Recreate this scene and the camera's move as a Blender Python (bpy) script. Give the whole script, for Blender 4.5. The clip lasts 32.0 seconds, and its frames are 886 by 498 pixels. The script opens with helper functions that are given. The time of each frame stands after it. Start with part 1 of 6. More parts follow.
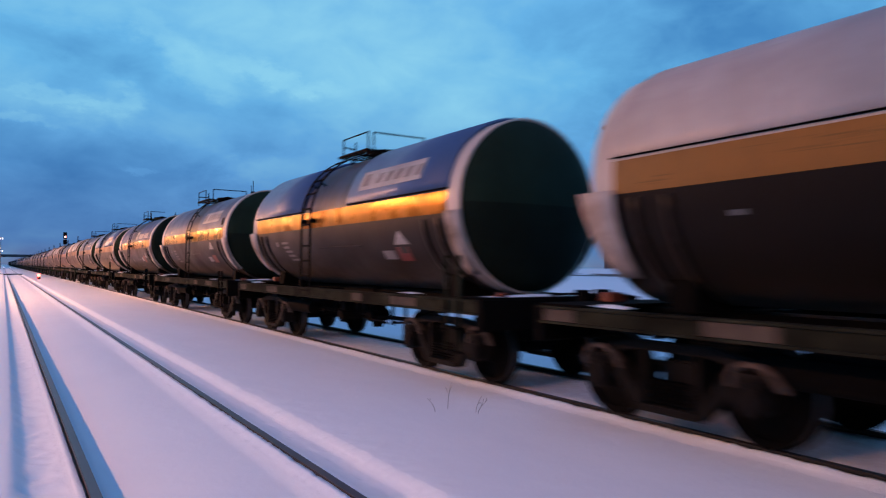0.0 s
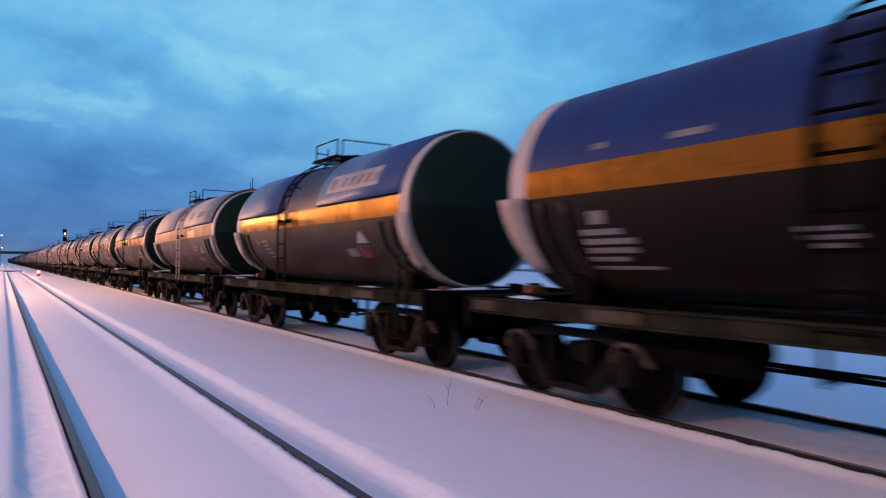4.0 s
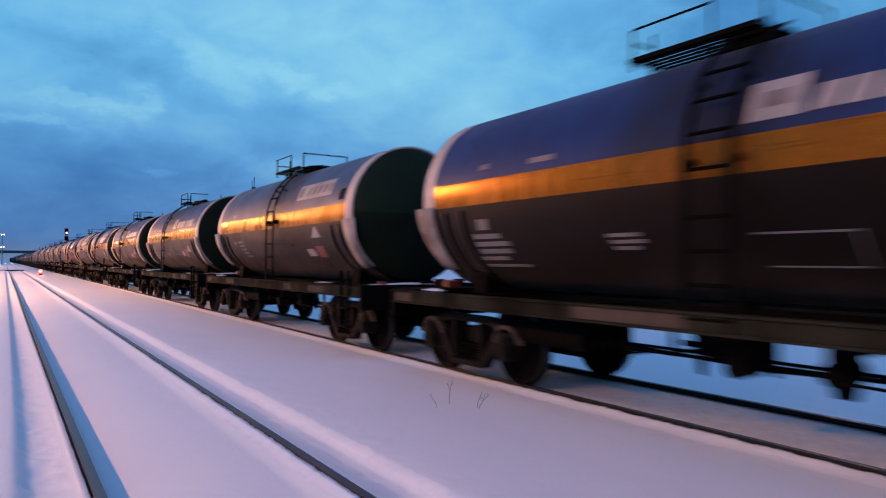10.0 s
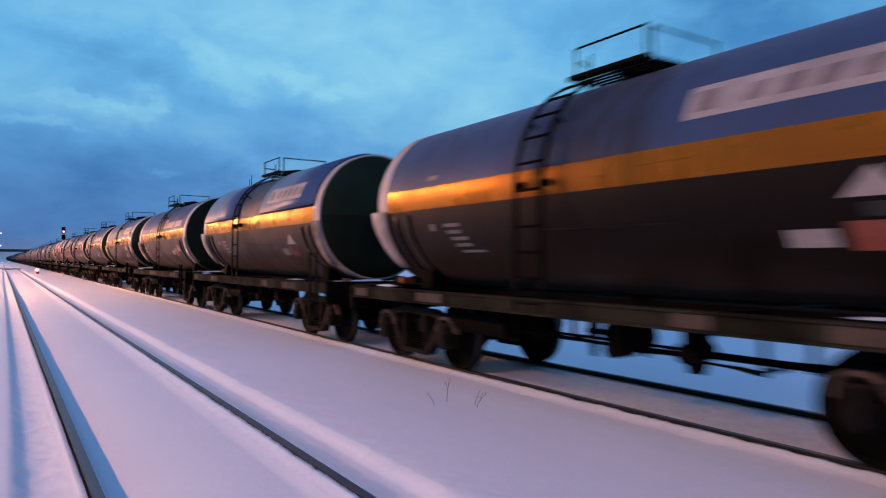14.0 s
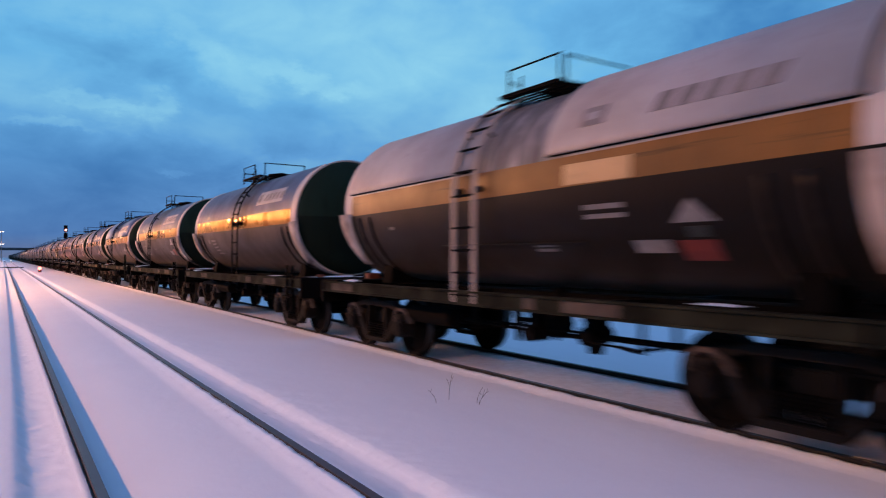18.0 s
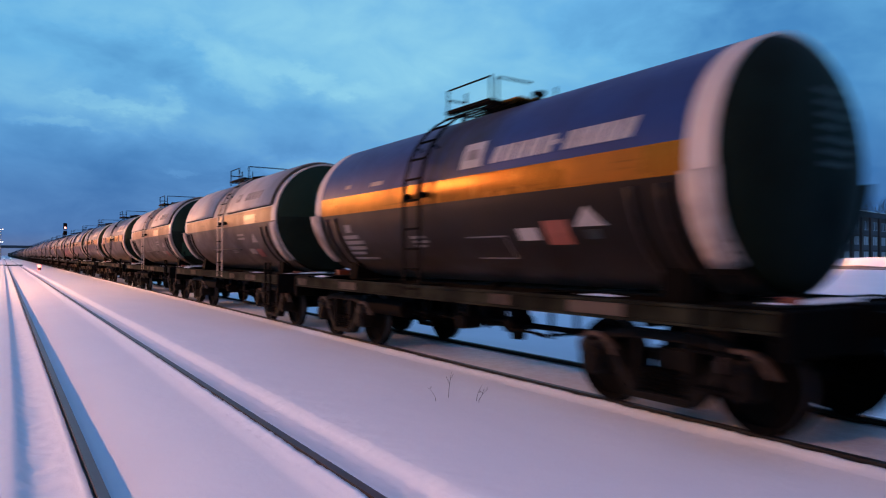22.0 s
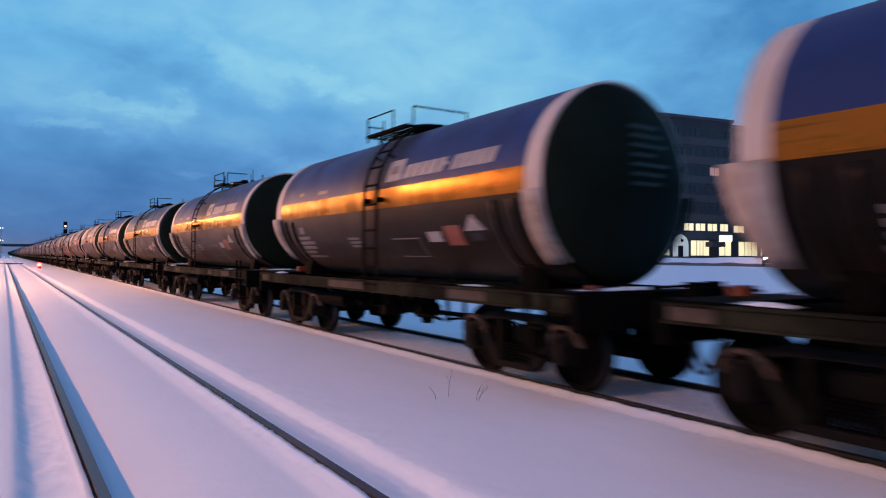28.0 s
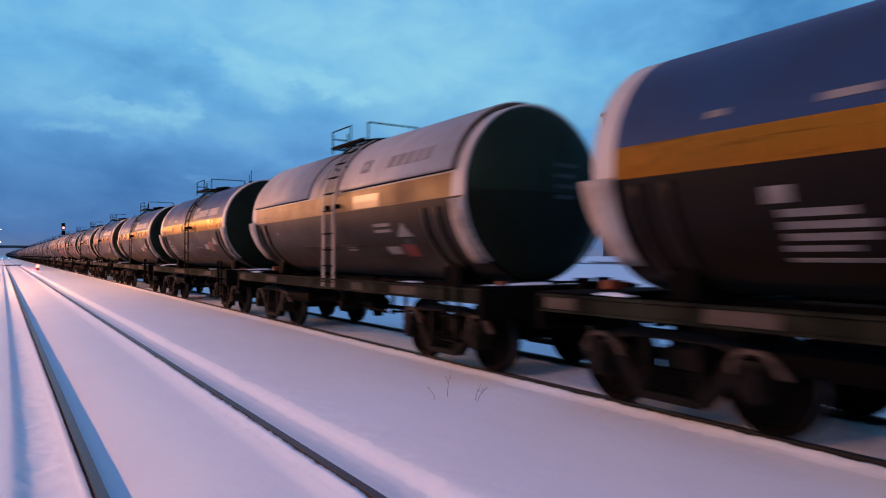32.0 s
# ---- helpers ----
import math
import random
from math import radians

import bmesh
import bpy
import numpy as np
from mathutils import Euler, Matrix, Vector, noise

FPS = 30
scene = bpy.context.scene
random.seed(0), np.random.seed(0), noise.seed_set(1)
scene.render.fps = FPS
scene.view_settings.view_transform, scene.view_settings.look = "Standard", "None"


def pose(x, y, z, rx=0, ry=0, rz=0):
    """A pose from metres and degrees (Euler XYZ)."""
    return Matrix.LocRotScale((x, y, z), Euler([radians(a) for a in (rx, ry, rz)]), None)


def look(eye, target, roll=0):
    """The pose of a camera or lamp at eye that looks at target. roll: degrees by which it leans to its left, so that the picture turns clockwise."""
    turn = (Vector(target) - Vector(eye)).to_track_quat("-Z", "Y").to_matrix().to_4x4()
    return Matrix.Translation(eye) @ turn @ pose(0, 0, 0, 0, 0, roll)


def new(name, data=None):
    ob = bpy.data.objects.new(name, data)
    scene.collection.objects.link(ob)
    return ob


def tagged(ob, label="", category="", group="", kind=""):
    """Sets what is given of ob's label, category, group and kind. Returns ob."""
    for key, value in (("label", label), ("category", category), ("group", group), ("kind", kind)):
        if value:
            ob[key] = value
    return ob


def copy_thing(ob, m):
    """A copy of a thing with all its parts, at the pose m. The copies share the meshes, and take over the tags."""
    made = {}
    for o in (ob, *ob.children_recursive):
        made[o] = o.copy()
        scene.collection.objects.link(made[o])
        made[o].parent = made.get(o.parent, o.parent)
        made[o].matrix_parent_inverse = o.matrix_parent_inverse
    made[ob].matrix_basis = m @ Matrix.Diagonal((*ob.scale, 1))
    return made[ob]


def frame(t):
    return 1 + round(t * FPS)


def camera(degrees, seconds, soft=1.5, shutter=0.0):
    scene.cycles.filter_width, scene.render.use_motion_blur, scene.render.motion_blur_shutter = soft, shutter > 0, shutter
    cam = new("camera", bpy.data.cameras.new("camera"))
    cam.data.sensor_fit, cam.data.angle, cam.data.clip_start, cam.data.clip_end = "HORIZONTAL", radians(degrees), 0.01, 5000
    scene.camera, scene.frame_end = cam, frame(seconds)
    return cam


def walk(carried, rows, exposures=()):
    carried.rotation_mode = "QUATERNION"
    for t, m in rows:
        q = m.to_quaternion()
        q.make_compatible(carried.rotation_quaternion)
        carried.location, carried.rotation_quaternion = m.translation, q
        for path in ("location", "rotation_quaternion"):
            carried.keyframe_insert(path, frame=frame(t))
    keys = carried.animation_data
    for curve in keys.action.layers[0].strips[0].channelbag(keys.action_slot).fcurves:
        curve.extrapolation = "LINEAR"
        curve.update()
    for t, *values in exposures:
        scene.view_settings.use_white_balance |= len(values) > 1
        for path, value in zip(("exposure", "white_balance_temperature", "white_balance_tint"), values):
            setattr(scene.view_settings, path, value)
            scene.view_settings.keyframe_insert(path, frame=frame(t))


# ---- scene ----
# World: x across the tracks to the right, y along them, z up from the rail heads; metres.
EYE = Vector((0.0, 0.0, 1.651))
cam = camera(66.38, 32.0, soft=1.15, shutter=0.9)

# seconds, heading to the right of the tracks, pitch, lean; degrees
PATH = [
    (0, 33.01, 1.55, 0.40), (0.5, 33.07, 1.43, 0.39), (1, 33.26, 1.39, 0.39), (1.5, 33.27, 1.39, 0.39), (2, 33.22, 1.28, 0.38), (2.5, 33.17, 1.28,
    0.37), (3, 33.14, 1.30, 0.39), (3.5, 33.04, 1.31, 0.38), (5.5, 33.12, 1.09, 0.33), (6, 33.16, 1.09, 0.33), (6.5, 33.17, 1.09, 0.36), (7, 33.20,
    1.09, 0.36), (7.5, 33.21, 0.98, 0.36), (8, 33.20, 1.00, 0.37), (8.5, 33.06, 1.01, 0.37), (9, 33.04, 1.10, 0.35), (9.5, 32.94, 1.19, 0.35), (10,
    32.92, 1.17, 0.32), (10.5, 33.05, 1.11, 0.32), (11, 33.01, 1.02, 0.32), (11.5, 32.99, 0.92, 0.31), (12, 32.99, 1.05, 0.30), (12.5, 32.93, 1.12,
    0.32), (13, 32.99, 1.08, 0.32), (13.5, 33.09, 1.09, 0.34), (14, 33.11, 1.06, 0.32), (14.5, 32.98, 1.02, 0.29), (16.5, 32.91, 1.08, 0.23), (17,
    32.99, 0.98, 0.22), (17.5, 33.05, 0.88, 0.20), (18, 32.97, 0.84, 0.18), (18.5, 32.96, 0.79, 0.20), (19, 32.84, 0.77, 0.20), (19.5, 32.95, 0.80,
    0.21), (20, 33.06, 0.86, 0.22), (20.5, 33.00, 0.79, 0.22), (21, 33.01, 0.70, 0.22), (21.5, 32.95, 0.65, 0.23), (22, 33.00, 0.66, 0.19), (22.5,
    32.97, 0.63, 0.17), (23, 33.07, 0.68, 0.15), (23.5, 33.15, 0.68, 0.13), (24, 33.27, 0.69, 0.13), (24.5, 33.11, 0.64, 0.14), (25, 33.12, 0.65,
    0.14), (25.5, 33.15, 0.68, 0.14), (27.5, 33.08, 0.61, 0.25), (28, 32.99, 0.55, 0.23), (28.5, 33.02, 0.40, 0.20), (29, 33.17, 0.36, 0.19), (29.5,
    33.13, 0.39, 0.15), (30, 33.04, 0.47, 0.14), (30.5, 33.04, 0.53, 0.12), (31, 33.12, 0.48, 0.09), (31.5, 33.18, 0.56, 0.08), (32, 33.11, 0.59,
    0.08)]

def heading(yaw, pitch):
    a, b = radians(yaw), radians(pitch)
    return Vector((math.sin(a) * math.cos(b), math.cos(a) * math.cos(b), math.sin(b)))


walk(cam, [(t, look(EYE, EYE + heading(yaw, pitch), lean)) for t, yaw, pitch, lean in PATH],
     exposures=[(0, 0.0, 6500, 10.0), (9, 0.0, 6520, 10.2), (20, 0.0, 6650, 11.2), (32, 0.0, 6760, 12.0)])

# ---- fitted plan ----
SPEED = 6.37                 # the train's, away from the camera
PITCH = 12.02                # one wagon over its couplers
LEAD = 9.87 - 9.0 * SPEED    # centre of wagon 0 at 0 s
XC = 6.78                    # centre line of the train's track
XN = 1.39                    # centre line of the empty track
RAIL = 0.795                 # half the distance of the rail heads
AXIS, RAD = 2.60, 1.35       # tank axis height and radius
LAMP_X, LAMP_Z = -15.0, 10.7  # row of yard lamps


# ---- nodes ----
class Nodes:
    """Short writing for a node tree."""

    def __init__(self, tree):
        self.tree = tree
        tree.nodes.clear()

    def add(self, kind, props=None, **inputs):
        node = self.tree.nodes.new(kind)
        for key, value in (props or {}).items():
            if key == "operation":
                node.operation = value
            elif key == "data_type":
                node.data_type = value
            elif key == "blend_type":
                node.blend_type = value
            elif key == "sky_type":
                node.sky_type = value
            elif key == "noise_dimensions":
                node.noise_dimensions = value
            elif key == "feature":
                node.feature = value
        for key, value in inputs.items():
            self.put(node, int(key[1:]) if key[0] == "i" and key[1:].isdigit() else key.replace("_", " "), value)
        return node

    def put(self, node, key, value):
        socket = node.inputs[key]
        if isinstance(value, bpy.types.NodeSocket):
            self.tree.links.new(value, socket)
        else:
            socket.default_value = value

    def math(self, op, a, b=0.0, c=0.0):
        return self.add("ShaderNodeMath", {"operation": op}, i0=a, i1=b, i2=c).outputs[0]

    def mix(self, fac, a, b, blend="MIX"):
        node = self.add("ShaderNodeMix", {"data_type": "RGBA", "blend_type": blend}, i0=fac, i6=a, i7=b)
        return node.outputs[2]

    def ramp(self, fac, stops):
        node = self.tree.nodes.new("ShaderNodeValToRGB")
        el = node.color_ramp.elements
        while len(el) < len(stops):
            el.new(0.5)
        for e, (pos, col) in zip(el, stops):
            e.position = pos
            e.color = col if len(col) == 4 else (*col, 1)
        self.tree.links.new(fac, node.inputs[0])
        return node.outputs[0]

    def noise(self, vec, scale, detail=4.0, rough=0.55, warp=0.0):
        return self.add("ShaderNodeTexNoise", None, Vector=vec, Scale=scale, Detail=detail, Roughness=rough, Distortion=warp).outputs[0]

    def map(self, vec, scale=(1, 1, 1), loc=(0, 0, 0)):
        return self.add("ShaderNodeMapping", None, Vector=vec, Scale=scale, Location=loc).outputs[0]

    def step(self, value, lo, hi):
        return self.add("ShaderNodeMapRange", None, i0=value, i1=lo, i2=hi, i3=0.0, i4=1.0).outputs[0]


def rgb(*c):
    return (*c, 1)


# ---- sky, lamps ----
world = bpy.data.worlds.new("dusk_sky")
scene.world = world
world.use_nodes = True
n = Nodes(world.node_tree)
sky = n.add("ShaderNodeTexSky", {"sky_type": "NISHITA"})
sky.sun_disc = False
sky.sun_elevation, sky.sun_rotation = radians(-2.0), radians(215)
way = n.add("ShaderNodeTexCoord").outputs["Generated"]
up = n.add("ShaderNodeSeparateXYZ", None, Vector=way).outputs
blue = n.ramp(up[2], [(0.0, (0.130, 0.170, 0.310)), (0.03, (0.080, 0.195, 0.455)), (0.13, (0.084, 0.315, 0.665)),
                      (0.26, (0.118, 0.440, 0.775)), (0.38, (0.115, 0.420, 0.770)), (0.50, (0.120, 0.275, 0.630)), (1.0, (0.100, 0.215, 0.540))])
bg_sky = n.add("ShaderNodeBackground", None, Color=sky.outputs[0], Strength=0.12)
bg_blue = n.add("ShaderNodeBackground", None, Color=blue, Strength=1.0)
both = n.add("ShaderNodeAddShader", None, i0=bg_sky.outputs[0], i1=bg_blue.outputs[0])
n.add("ShaderNodeOutputWorld", None, Surface=both.outputs[0])

# a wide row beside the yard, and close to the tracks an unseen row added to light the far snow: place across, along,
# watts
LAMPS = [(LAMP_X, 2.7 + 41.0 * k, 6000.0 if k < 1 else 29000.0) for k in range(-1, 3)] + [(-6.5, 126.0 + 41.0 * k, 5200.0) for k in range(6)]
for x, y, watts in LAMPS:
    lamp = bpy.data.lights.new("yard_lamp_light", "POINT")
    lamp.energy, lamp.color, lamp.shadow_soft_size = watts, (1.0, 0.42, 0.19), 0.22
    new("yard_lamp_light", lamp).location = (x + 0.9, y, LAMP_Z - 0.28)

STREET = Vector((63.0, 31.92, 7.19))
lamp = bpy.data.lights.new("street_lamp_light", "POINT")
lamp.energy, lamp.color, lamp.shadow_soft_size = 2700.0, (1.0, 0.42, 0.20), 0.2
new("street_lamp_light", lamp).location = STREET - Vector((0, 0, 0.25))

# the low shunting signal throws a red glow on the snow round it
DWARF = Vector((3.45, 91.0, 0.0))
lamp = bpy.data.lights.new("red_signal_light", "POINT")
lamp.energy, lamp.color, lamp.shadow_soft_size = 190.0, (1.0, 0.04, 0.03), 0.10
new("red_signal_light", lamp).location = DWARF + Vector((-0.36, -0.14, 0.30))

scene.view_settings.exposure = 0.0


# ---- materials ----
def material(name):
    m = bpy.data.materials.new(name)
    m.use_nodes = True
    return m, Nodes(m.node_tree)


def finish(n, **inputs):
    b = n.add("ShaderNodeBsdfPrincipled", None, **inputs)
    n.add("ShaderNodeOutputMaterial", None, Surface=b.outputs[0])
    return b


def bumped(n, height, strength, distance=0.02):
    return n.add("ShaderNodeBump", None, Height=height, Strength=strength, Distance=distance).outputs[0]


def paint(name, colour, rough=0.35, dirt=(0.05, 0.04, 0.035), amount=0.45, scale=0.9, metal=0.0, streaks=True, gloss=0.5, stain=0.0, spilt=(0.10, 0.075, 0.065), sheen=(1, 1, 1), onset=(0.42, 0.78), dusted=0.0, scuffs=0.0):
    """Weathered paint: grime in clouds and in streaks that run down, fine grain."""
    m, n = material(name)
    tc = n.add("ShaderNodeTexCoord").outputs["Object"]
    rnd = n.add("ShaderNodeObjectInfo").outputs["Random"]
    shifted = n.add("ShaderNodeVectorMath", {"operation": "ADD"}, i0=tc, i1=n.add("ShaderNodeCombineXYZ", None, X=n.math("MULTIPLY", rnd, 37.0), Y=n.math("MULTIPLY", rnd, 91.0)).outputs[0]).outputs[0]
    clouds = n.noise(shifted, scale, 6, 0.6)
    grime = n.step(clouds, *onset)
    if streaks:
        runs = n.noise(n.map(shifted, (9.0, 9.0, 0.55)), 1.0, 5, 0.6)
        grime = n.math("MAXIMUM", grime, n.step(runs, 0.52, 0.86))
    grime = n.math("MULTIPLY", grime, amount)
    grain = n.noise(shifted, 60.0, 3)
    col = n.mix(grime, rgb(*colour), rgb(*dirt))
    if stain:
        # spilled product below the filling hatch
        xyz = n.add("ShaderNodeSeparateXYZ", None, Vector=tc).outputs
        reach = n.step(n.math("ABSOLUTE", n.math("ADD", n.math("ADD", xyz[1], 0.3), n.math("MULTIPLY", n.math("SUBTRACT", clouds, 0.5), 1.6))), 1.4, 0.6)
        runs = n.noise(n.map(shifted, (3.0, 5.5, 0.35)), 1.0, 5, 0.65)
        spill = n.math("MULTIPLY", reach, n.step(runs, *((0.42, 0.70) if stain < 0.8 else (0.25, 0.55))))
        col = n.mix(n.math("MULTIPLY", spill, stain), col, rgb(*spilt))
    if scuffs:
        # long scrapes along the band
        scrape = n.math("MULTIPLY", n.step(n.noise(n.map(shifted, (5.0, 0.7, 16.0)), 1.0, 4, 0.6), 0.60, 0.74), scuffs)
        col = n.mix(scrape, col, rgb(*[c * 0.5 for c in dirt]))
    col = n.mix(n.math("MULTIPLY", n.step(grain, 0.4, 0.7), 0.18), col, rgb(*[c * 0.75 for c in colour]))
    r = n.math("ADD", n.math("MULTIPLY", grime, 0.45), n.math("ADD", n.math("MULTIPLY", grain, 0.12), rough - 0.05))
    wav = n.noise(shifted, 2.2, 3)
    finish(n, Base_Color=col, Roughness=r, Metallic=metal, Specular_IOR_Level=gloss, Specular_Tint=rgb(*sheen), Sheen_Weight=dusted, Sheen_Roughness=0.45, Sheen_Tint=rgb(0.95, 0.80, 0.72), Normal=bumped(n, n.math("ADD", n.math("MULTIPLY", wav, 1.0), n.math("MULTIPLY", grain, 0.08)), 0.16, 0.03))
    return m


def plain(name, colour, rough=0.5, metal=0.0, spread=0.25, scale=14.0, bump=0.1, gloss=0.4):
    m, n = material(name)
    tc = n.add("ShaderNodeTexCoord").outputs["Object"]
    a = n.noise(tc, scale, 5)
    b = n.noise(tc, scale * 0.12, 3)
    f = n.math("MULTIPLY", n.math("ADD", n.step(a, 0.35, 0.7), n.step(b, 0.4, 0.65)), 0.5)
    col = n.mix(f, rgb(*[c * (1 - spread) for c in colour]), rgb(*[min(1, c * (1 + spread)) for c in colour]))
    finish(n, Base_Color=col, Roughness=n.math("ADD", n.math("MULTIPLY", a, 0.2), rough - 0.1), Metallic=metal, Specular_IOR_Level=gloss, Normal=bumped(n, a, bump, 0.01))
    return m


def paler(name, colour, dust, cake=0.22):
    """Dark casting, paler on the faces that look up and in scattered dust patches."""
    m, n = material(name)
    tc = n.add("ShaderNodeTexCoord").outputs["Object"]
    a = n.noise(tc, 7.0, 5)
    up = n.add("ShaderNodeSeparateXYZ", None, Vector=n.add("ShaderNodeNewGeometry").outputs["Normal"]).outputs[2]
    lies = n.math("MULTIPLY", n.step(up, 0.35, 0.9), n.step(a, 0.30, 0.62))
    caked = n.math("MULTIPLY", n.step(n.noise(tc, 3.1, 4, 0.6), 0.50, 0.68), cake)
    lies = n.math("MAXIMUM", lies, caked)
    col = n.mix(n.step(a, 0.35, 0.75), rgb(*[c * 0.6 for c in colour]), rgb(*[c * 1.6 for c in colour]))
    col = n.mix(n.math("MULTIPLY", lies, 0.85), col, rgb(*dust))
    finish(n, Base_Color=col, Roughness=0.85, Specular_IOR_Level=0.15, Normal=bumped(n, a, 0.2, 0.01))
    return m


def glowing(name, colour, strength):
    m, n = material(name)
    finish(n, Base_Color=rgb(*colour), Roughness=0.4, Emission_Color=rgb(*colour), Emission_Strength=strength)
    return m


def snow_material():
    m, n = material("snow")
    tc = n.add("ShaderNodeTexCoord").outputs["Object"]
    drift = n.noise(n.map(tc, (1.0, 0.45, 1.0)), 0.9, 5, 0.55)
    lump = n.noise(tc, 7.0, 5, 0.6)
    grain = n.noise(tc, 48.0, 5, 0.7)
    x = n.add("ShaderNodeSeparateXYZ", None, Vector=tc).outputs[0]
    # brake dust and rust between the rails of the used track
    band = n.math("MULTIPLY", n.step(x, XC - 0.80, XC - 0.55), n.math("SUBTRACT", 1.0, n.step(x, XC + 0.55, XC + 0.95)))
    dust = n.math("MULTIPLY", band, n.math("ADD", 0.20, n.math("MULTIPLY", n.step(lump, 0.35, 0.75), 0.24)))
    col = n.mix(drift, rgb(0.80, 0.81, 0.84), rgb(0.88, 0.885, 0.90))
    col = n.mix(dust, col, rgb(0.31, 0.20, 0.18))
    h = n.math("ADD", n.math("MULTIPLY", drift, 0.8), n.math("ADD", n.math("MULTIPLY", lump, 0.30), n.math("MULTIPLY", grain, 0.07)))
    finish(n, Base_Color=col, Roughness=0.62, Normal=bumped(n, h, 0.38, 0.05))
    return m


SNOW = snow_material()
M_BLUE = paint("navy_paint", (0.010, 0.033, 0.128), 0.45, dirt=(0.014, 0.018, 0.032), amount=0.5, gloss=0.15, dusted=0.04, stain=0.9, spilt=(0.010, 0.013, 0.018))
M_BLUE_FADED = paint("faded_blue_paint", (0.015, 0.042, 0.108), 0.45, dirt=(0.020, 0.026, 0.036), amount=0.6, gloss=0.15, dusted=0.04, stain=0.95, spilt=(0.009, 0.014, 0.017))
M_GREY = paint("slate_paint", (0.031, 0.066, 0.148), 0.42, dirt=(0.024, 0.030, 0.042), amount=0.5, gloss=0.16, dusted=0.05, stain=0.85, spilt=(0.012, 0.015, 0.020))
M_COVER = paint("blue_cover_paint", (0.050, 0.100, 0.225), 0.38, dirt=(0.030, 0.040, 0.062), amount=0.35, gloss=0.4, dusted=0.03)
M_WHITE_TOP = paint("pale_grey_paint", (0.345, 0.325, 0.328), 0.50, dirt=(0.09, 0.068, 0.060), amount=0.50, gloss=0.45)
M_WHITE_TANK = paint("stained_pale_grey_paint", (0.345, 0.325, 0.328), 0.50, dirt=(0.09, 0.068, 0.060), amount=0.50, gloss=0.40, stain=0.9, spilt=(0.040, 0.034, 0.032))
M_YELLOW = paint("ochre_paint", (0.285, 0.101, 0.012), 0.20, dirt=(0.060, 0.032, 0.016), amount=0.75, metal=0.38, gloss=0.10, sheen=(1.0, 0.92, 0.28), scuffs=0.6, stain=0.7, spilt=(0.07, 0.03, 0.012))
# worn band of pale wagons; on far ones the tan light is painted in
M_YELLOW_WORN_FAR = paint("worn_and_far_ochre_paint", (0.190, 0.078, 0.016), 0.42, dirt=(0.050, 0.028, 0.016), amount=0.80, gloss=0.32, sheen=(0.95, 1.0, 0.6), dusted=0.16, scuffs=0.8)
# lighter copy of the black, the lamplit haze of far wagons painted in
M_BELLY_FAR = paint("far_lit_black_paint", (0.0135, 0.0118, 0.0098), 0.55, dirt=(0.0060, 0.0055, 0.0046), amount=0.6, gloss=0.20, dusted=0.2)
M_BLACK = paint("black_paint", (0.0034, 0.0031, 0.0027), 0.36, dirt=(0.0068, 0.0055, 0.0046), amount=0.5, gloss=0.12, dusted=0.055, sheen=(1.0, 0.86, 0.76))
M_RING = paint("white_ring_paint", (0.47, 0.42, 0.395), 0.55, dirt=(0.17, 0.12, 0.09), amount=0.45, gloss=0.3)
M_SHIELD = paint("scuffed_white_paint", (0.44, 0.39, 0.365), 0.6, dirt=(0.09, 0.062, 0.046), amount=0.95, scale=1.6, gloss=0.2, onset=(0.38, 0.70))
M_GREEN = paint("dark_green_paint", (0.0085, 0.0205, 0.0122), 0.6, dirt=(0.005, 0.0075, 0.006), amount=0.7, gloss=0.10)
M_GREEN_LOW = paint("darker_green_paint", (0.0052, 0.0108, 0.0070), 0.65, dirt=(0.004, 0.0045, 0.004), amount=0.7, gloss=0.08)
M_GREENER = paint("green_patch_paint", (0.006, 0.030, 0.016), 0.6, dirt=(0.006, 0.012, 0.010), amount=0.7, gloss=0.2, scale=3.0)
M_FRAME = paint("olive_frame_paint", (0.0250, 0.0265, 0.0165), 0.8, dirt=(0.0045, 0.0045, 0.0032), amount=0.9, scale=1.5, gloss=0.08, onset=(0.38, 0.62))
M_PATCH = paint("dull_tan_paint", (0.088, 0.070, 0.055), 0.8, dirt=(0.02, 0.016, 0.014), amount=0.9, scale=2.5, gloss=0.1)
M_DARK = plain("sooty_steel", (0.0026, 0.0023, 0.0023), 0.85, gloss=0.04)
M_BOGIE = paler("grimy_cast_steel", (0.0034, 0.0029, 0.0026), (0.022, 0.018, 0.015), 0.10)
M_JAW = plain("frozen_dust_on_steel", (0.085, 0.064, 0.054), 0.9, spread=0.65, scale=5.0, gloss=0.05)
M_BOX = paler("dusty_axle_box", (0.004, 0.003, 0.0028), (0.036, 0.028, 0.024), 0.04)
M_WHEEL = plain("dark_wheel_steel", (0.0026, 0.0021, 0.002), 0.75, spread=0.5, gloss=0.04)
M_TREAD = plain("worn_wheel_tread", (0.05, 0.045, 0.043), 0.5, metal=0.5)
M_LADDER_PALE = paint("pale_ladder_paint", (0.25, 0.21, 0.19), 0.6, dirt=(0.12, 0.09, 0.07), amount=0.35)
M_LETTER = plain("white_lettering", (0.31, 0.295, 0.29), 0.55, spread=0.25)
M_LETTER_FAINT = plain("worn_white_lettering", (0.165, 0.157, 0.157), 0.6, spread=0.3)
M_LETTER_GREY = plain("faded_grey_lettering", (0.17, 0.15, 0.15), 0.6, spread=0.35)
M_LETTER_DARK = plain("dim_green_lettering", (0.011, 0.019, 0.017), 0.6)
M_ORANGE = plain("orange_hazard_plate", (0.235, 0.066, 0.040), 0.5, spread=0.2)
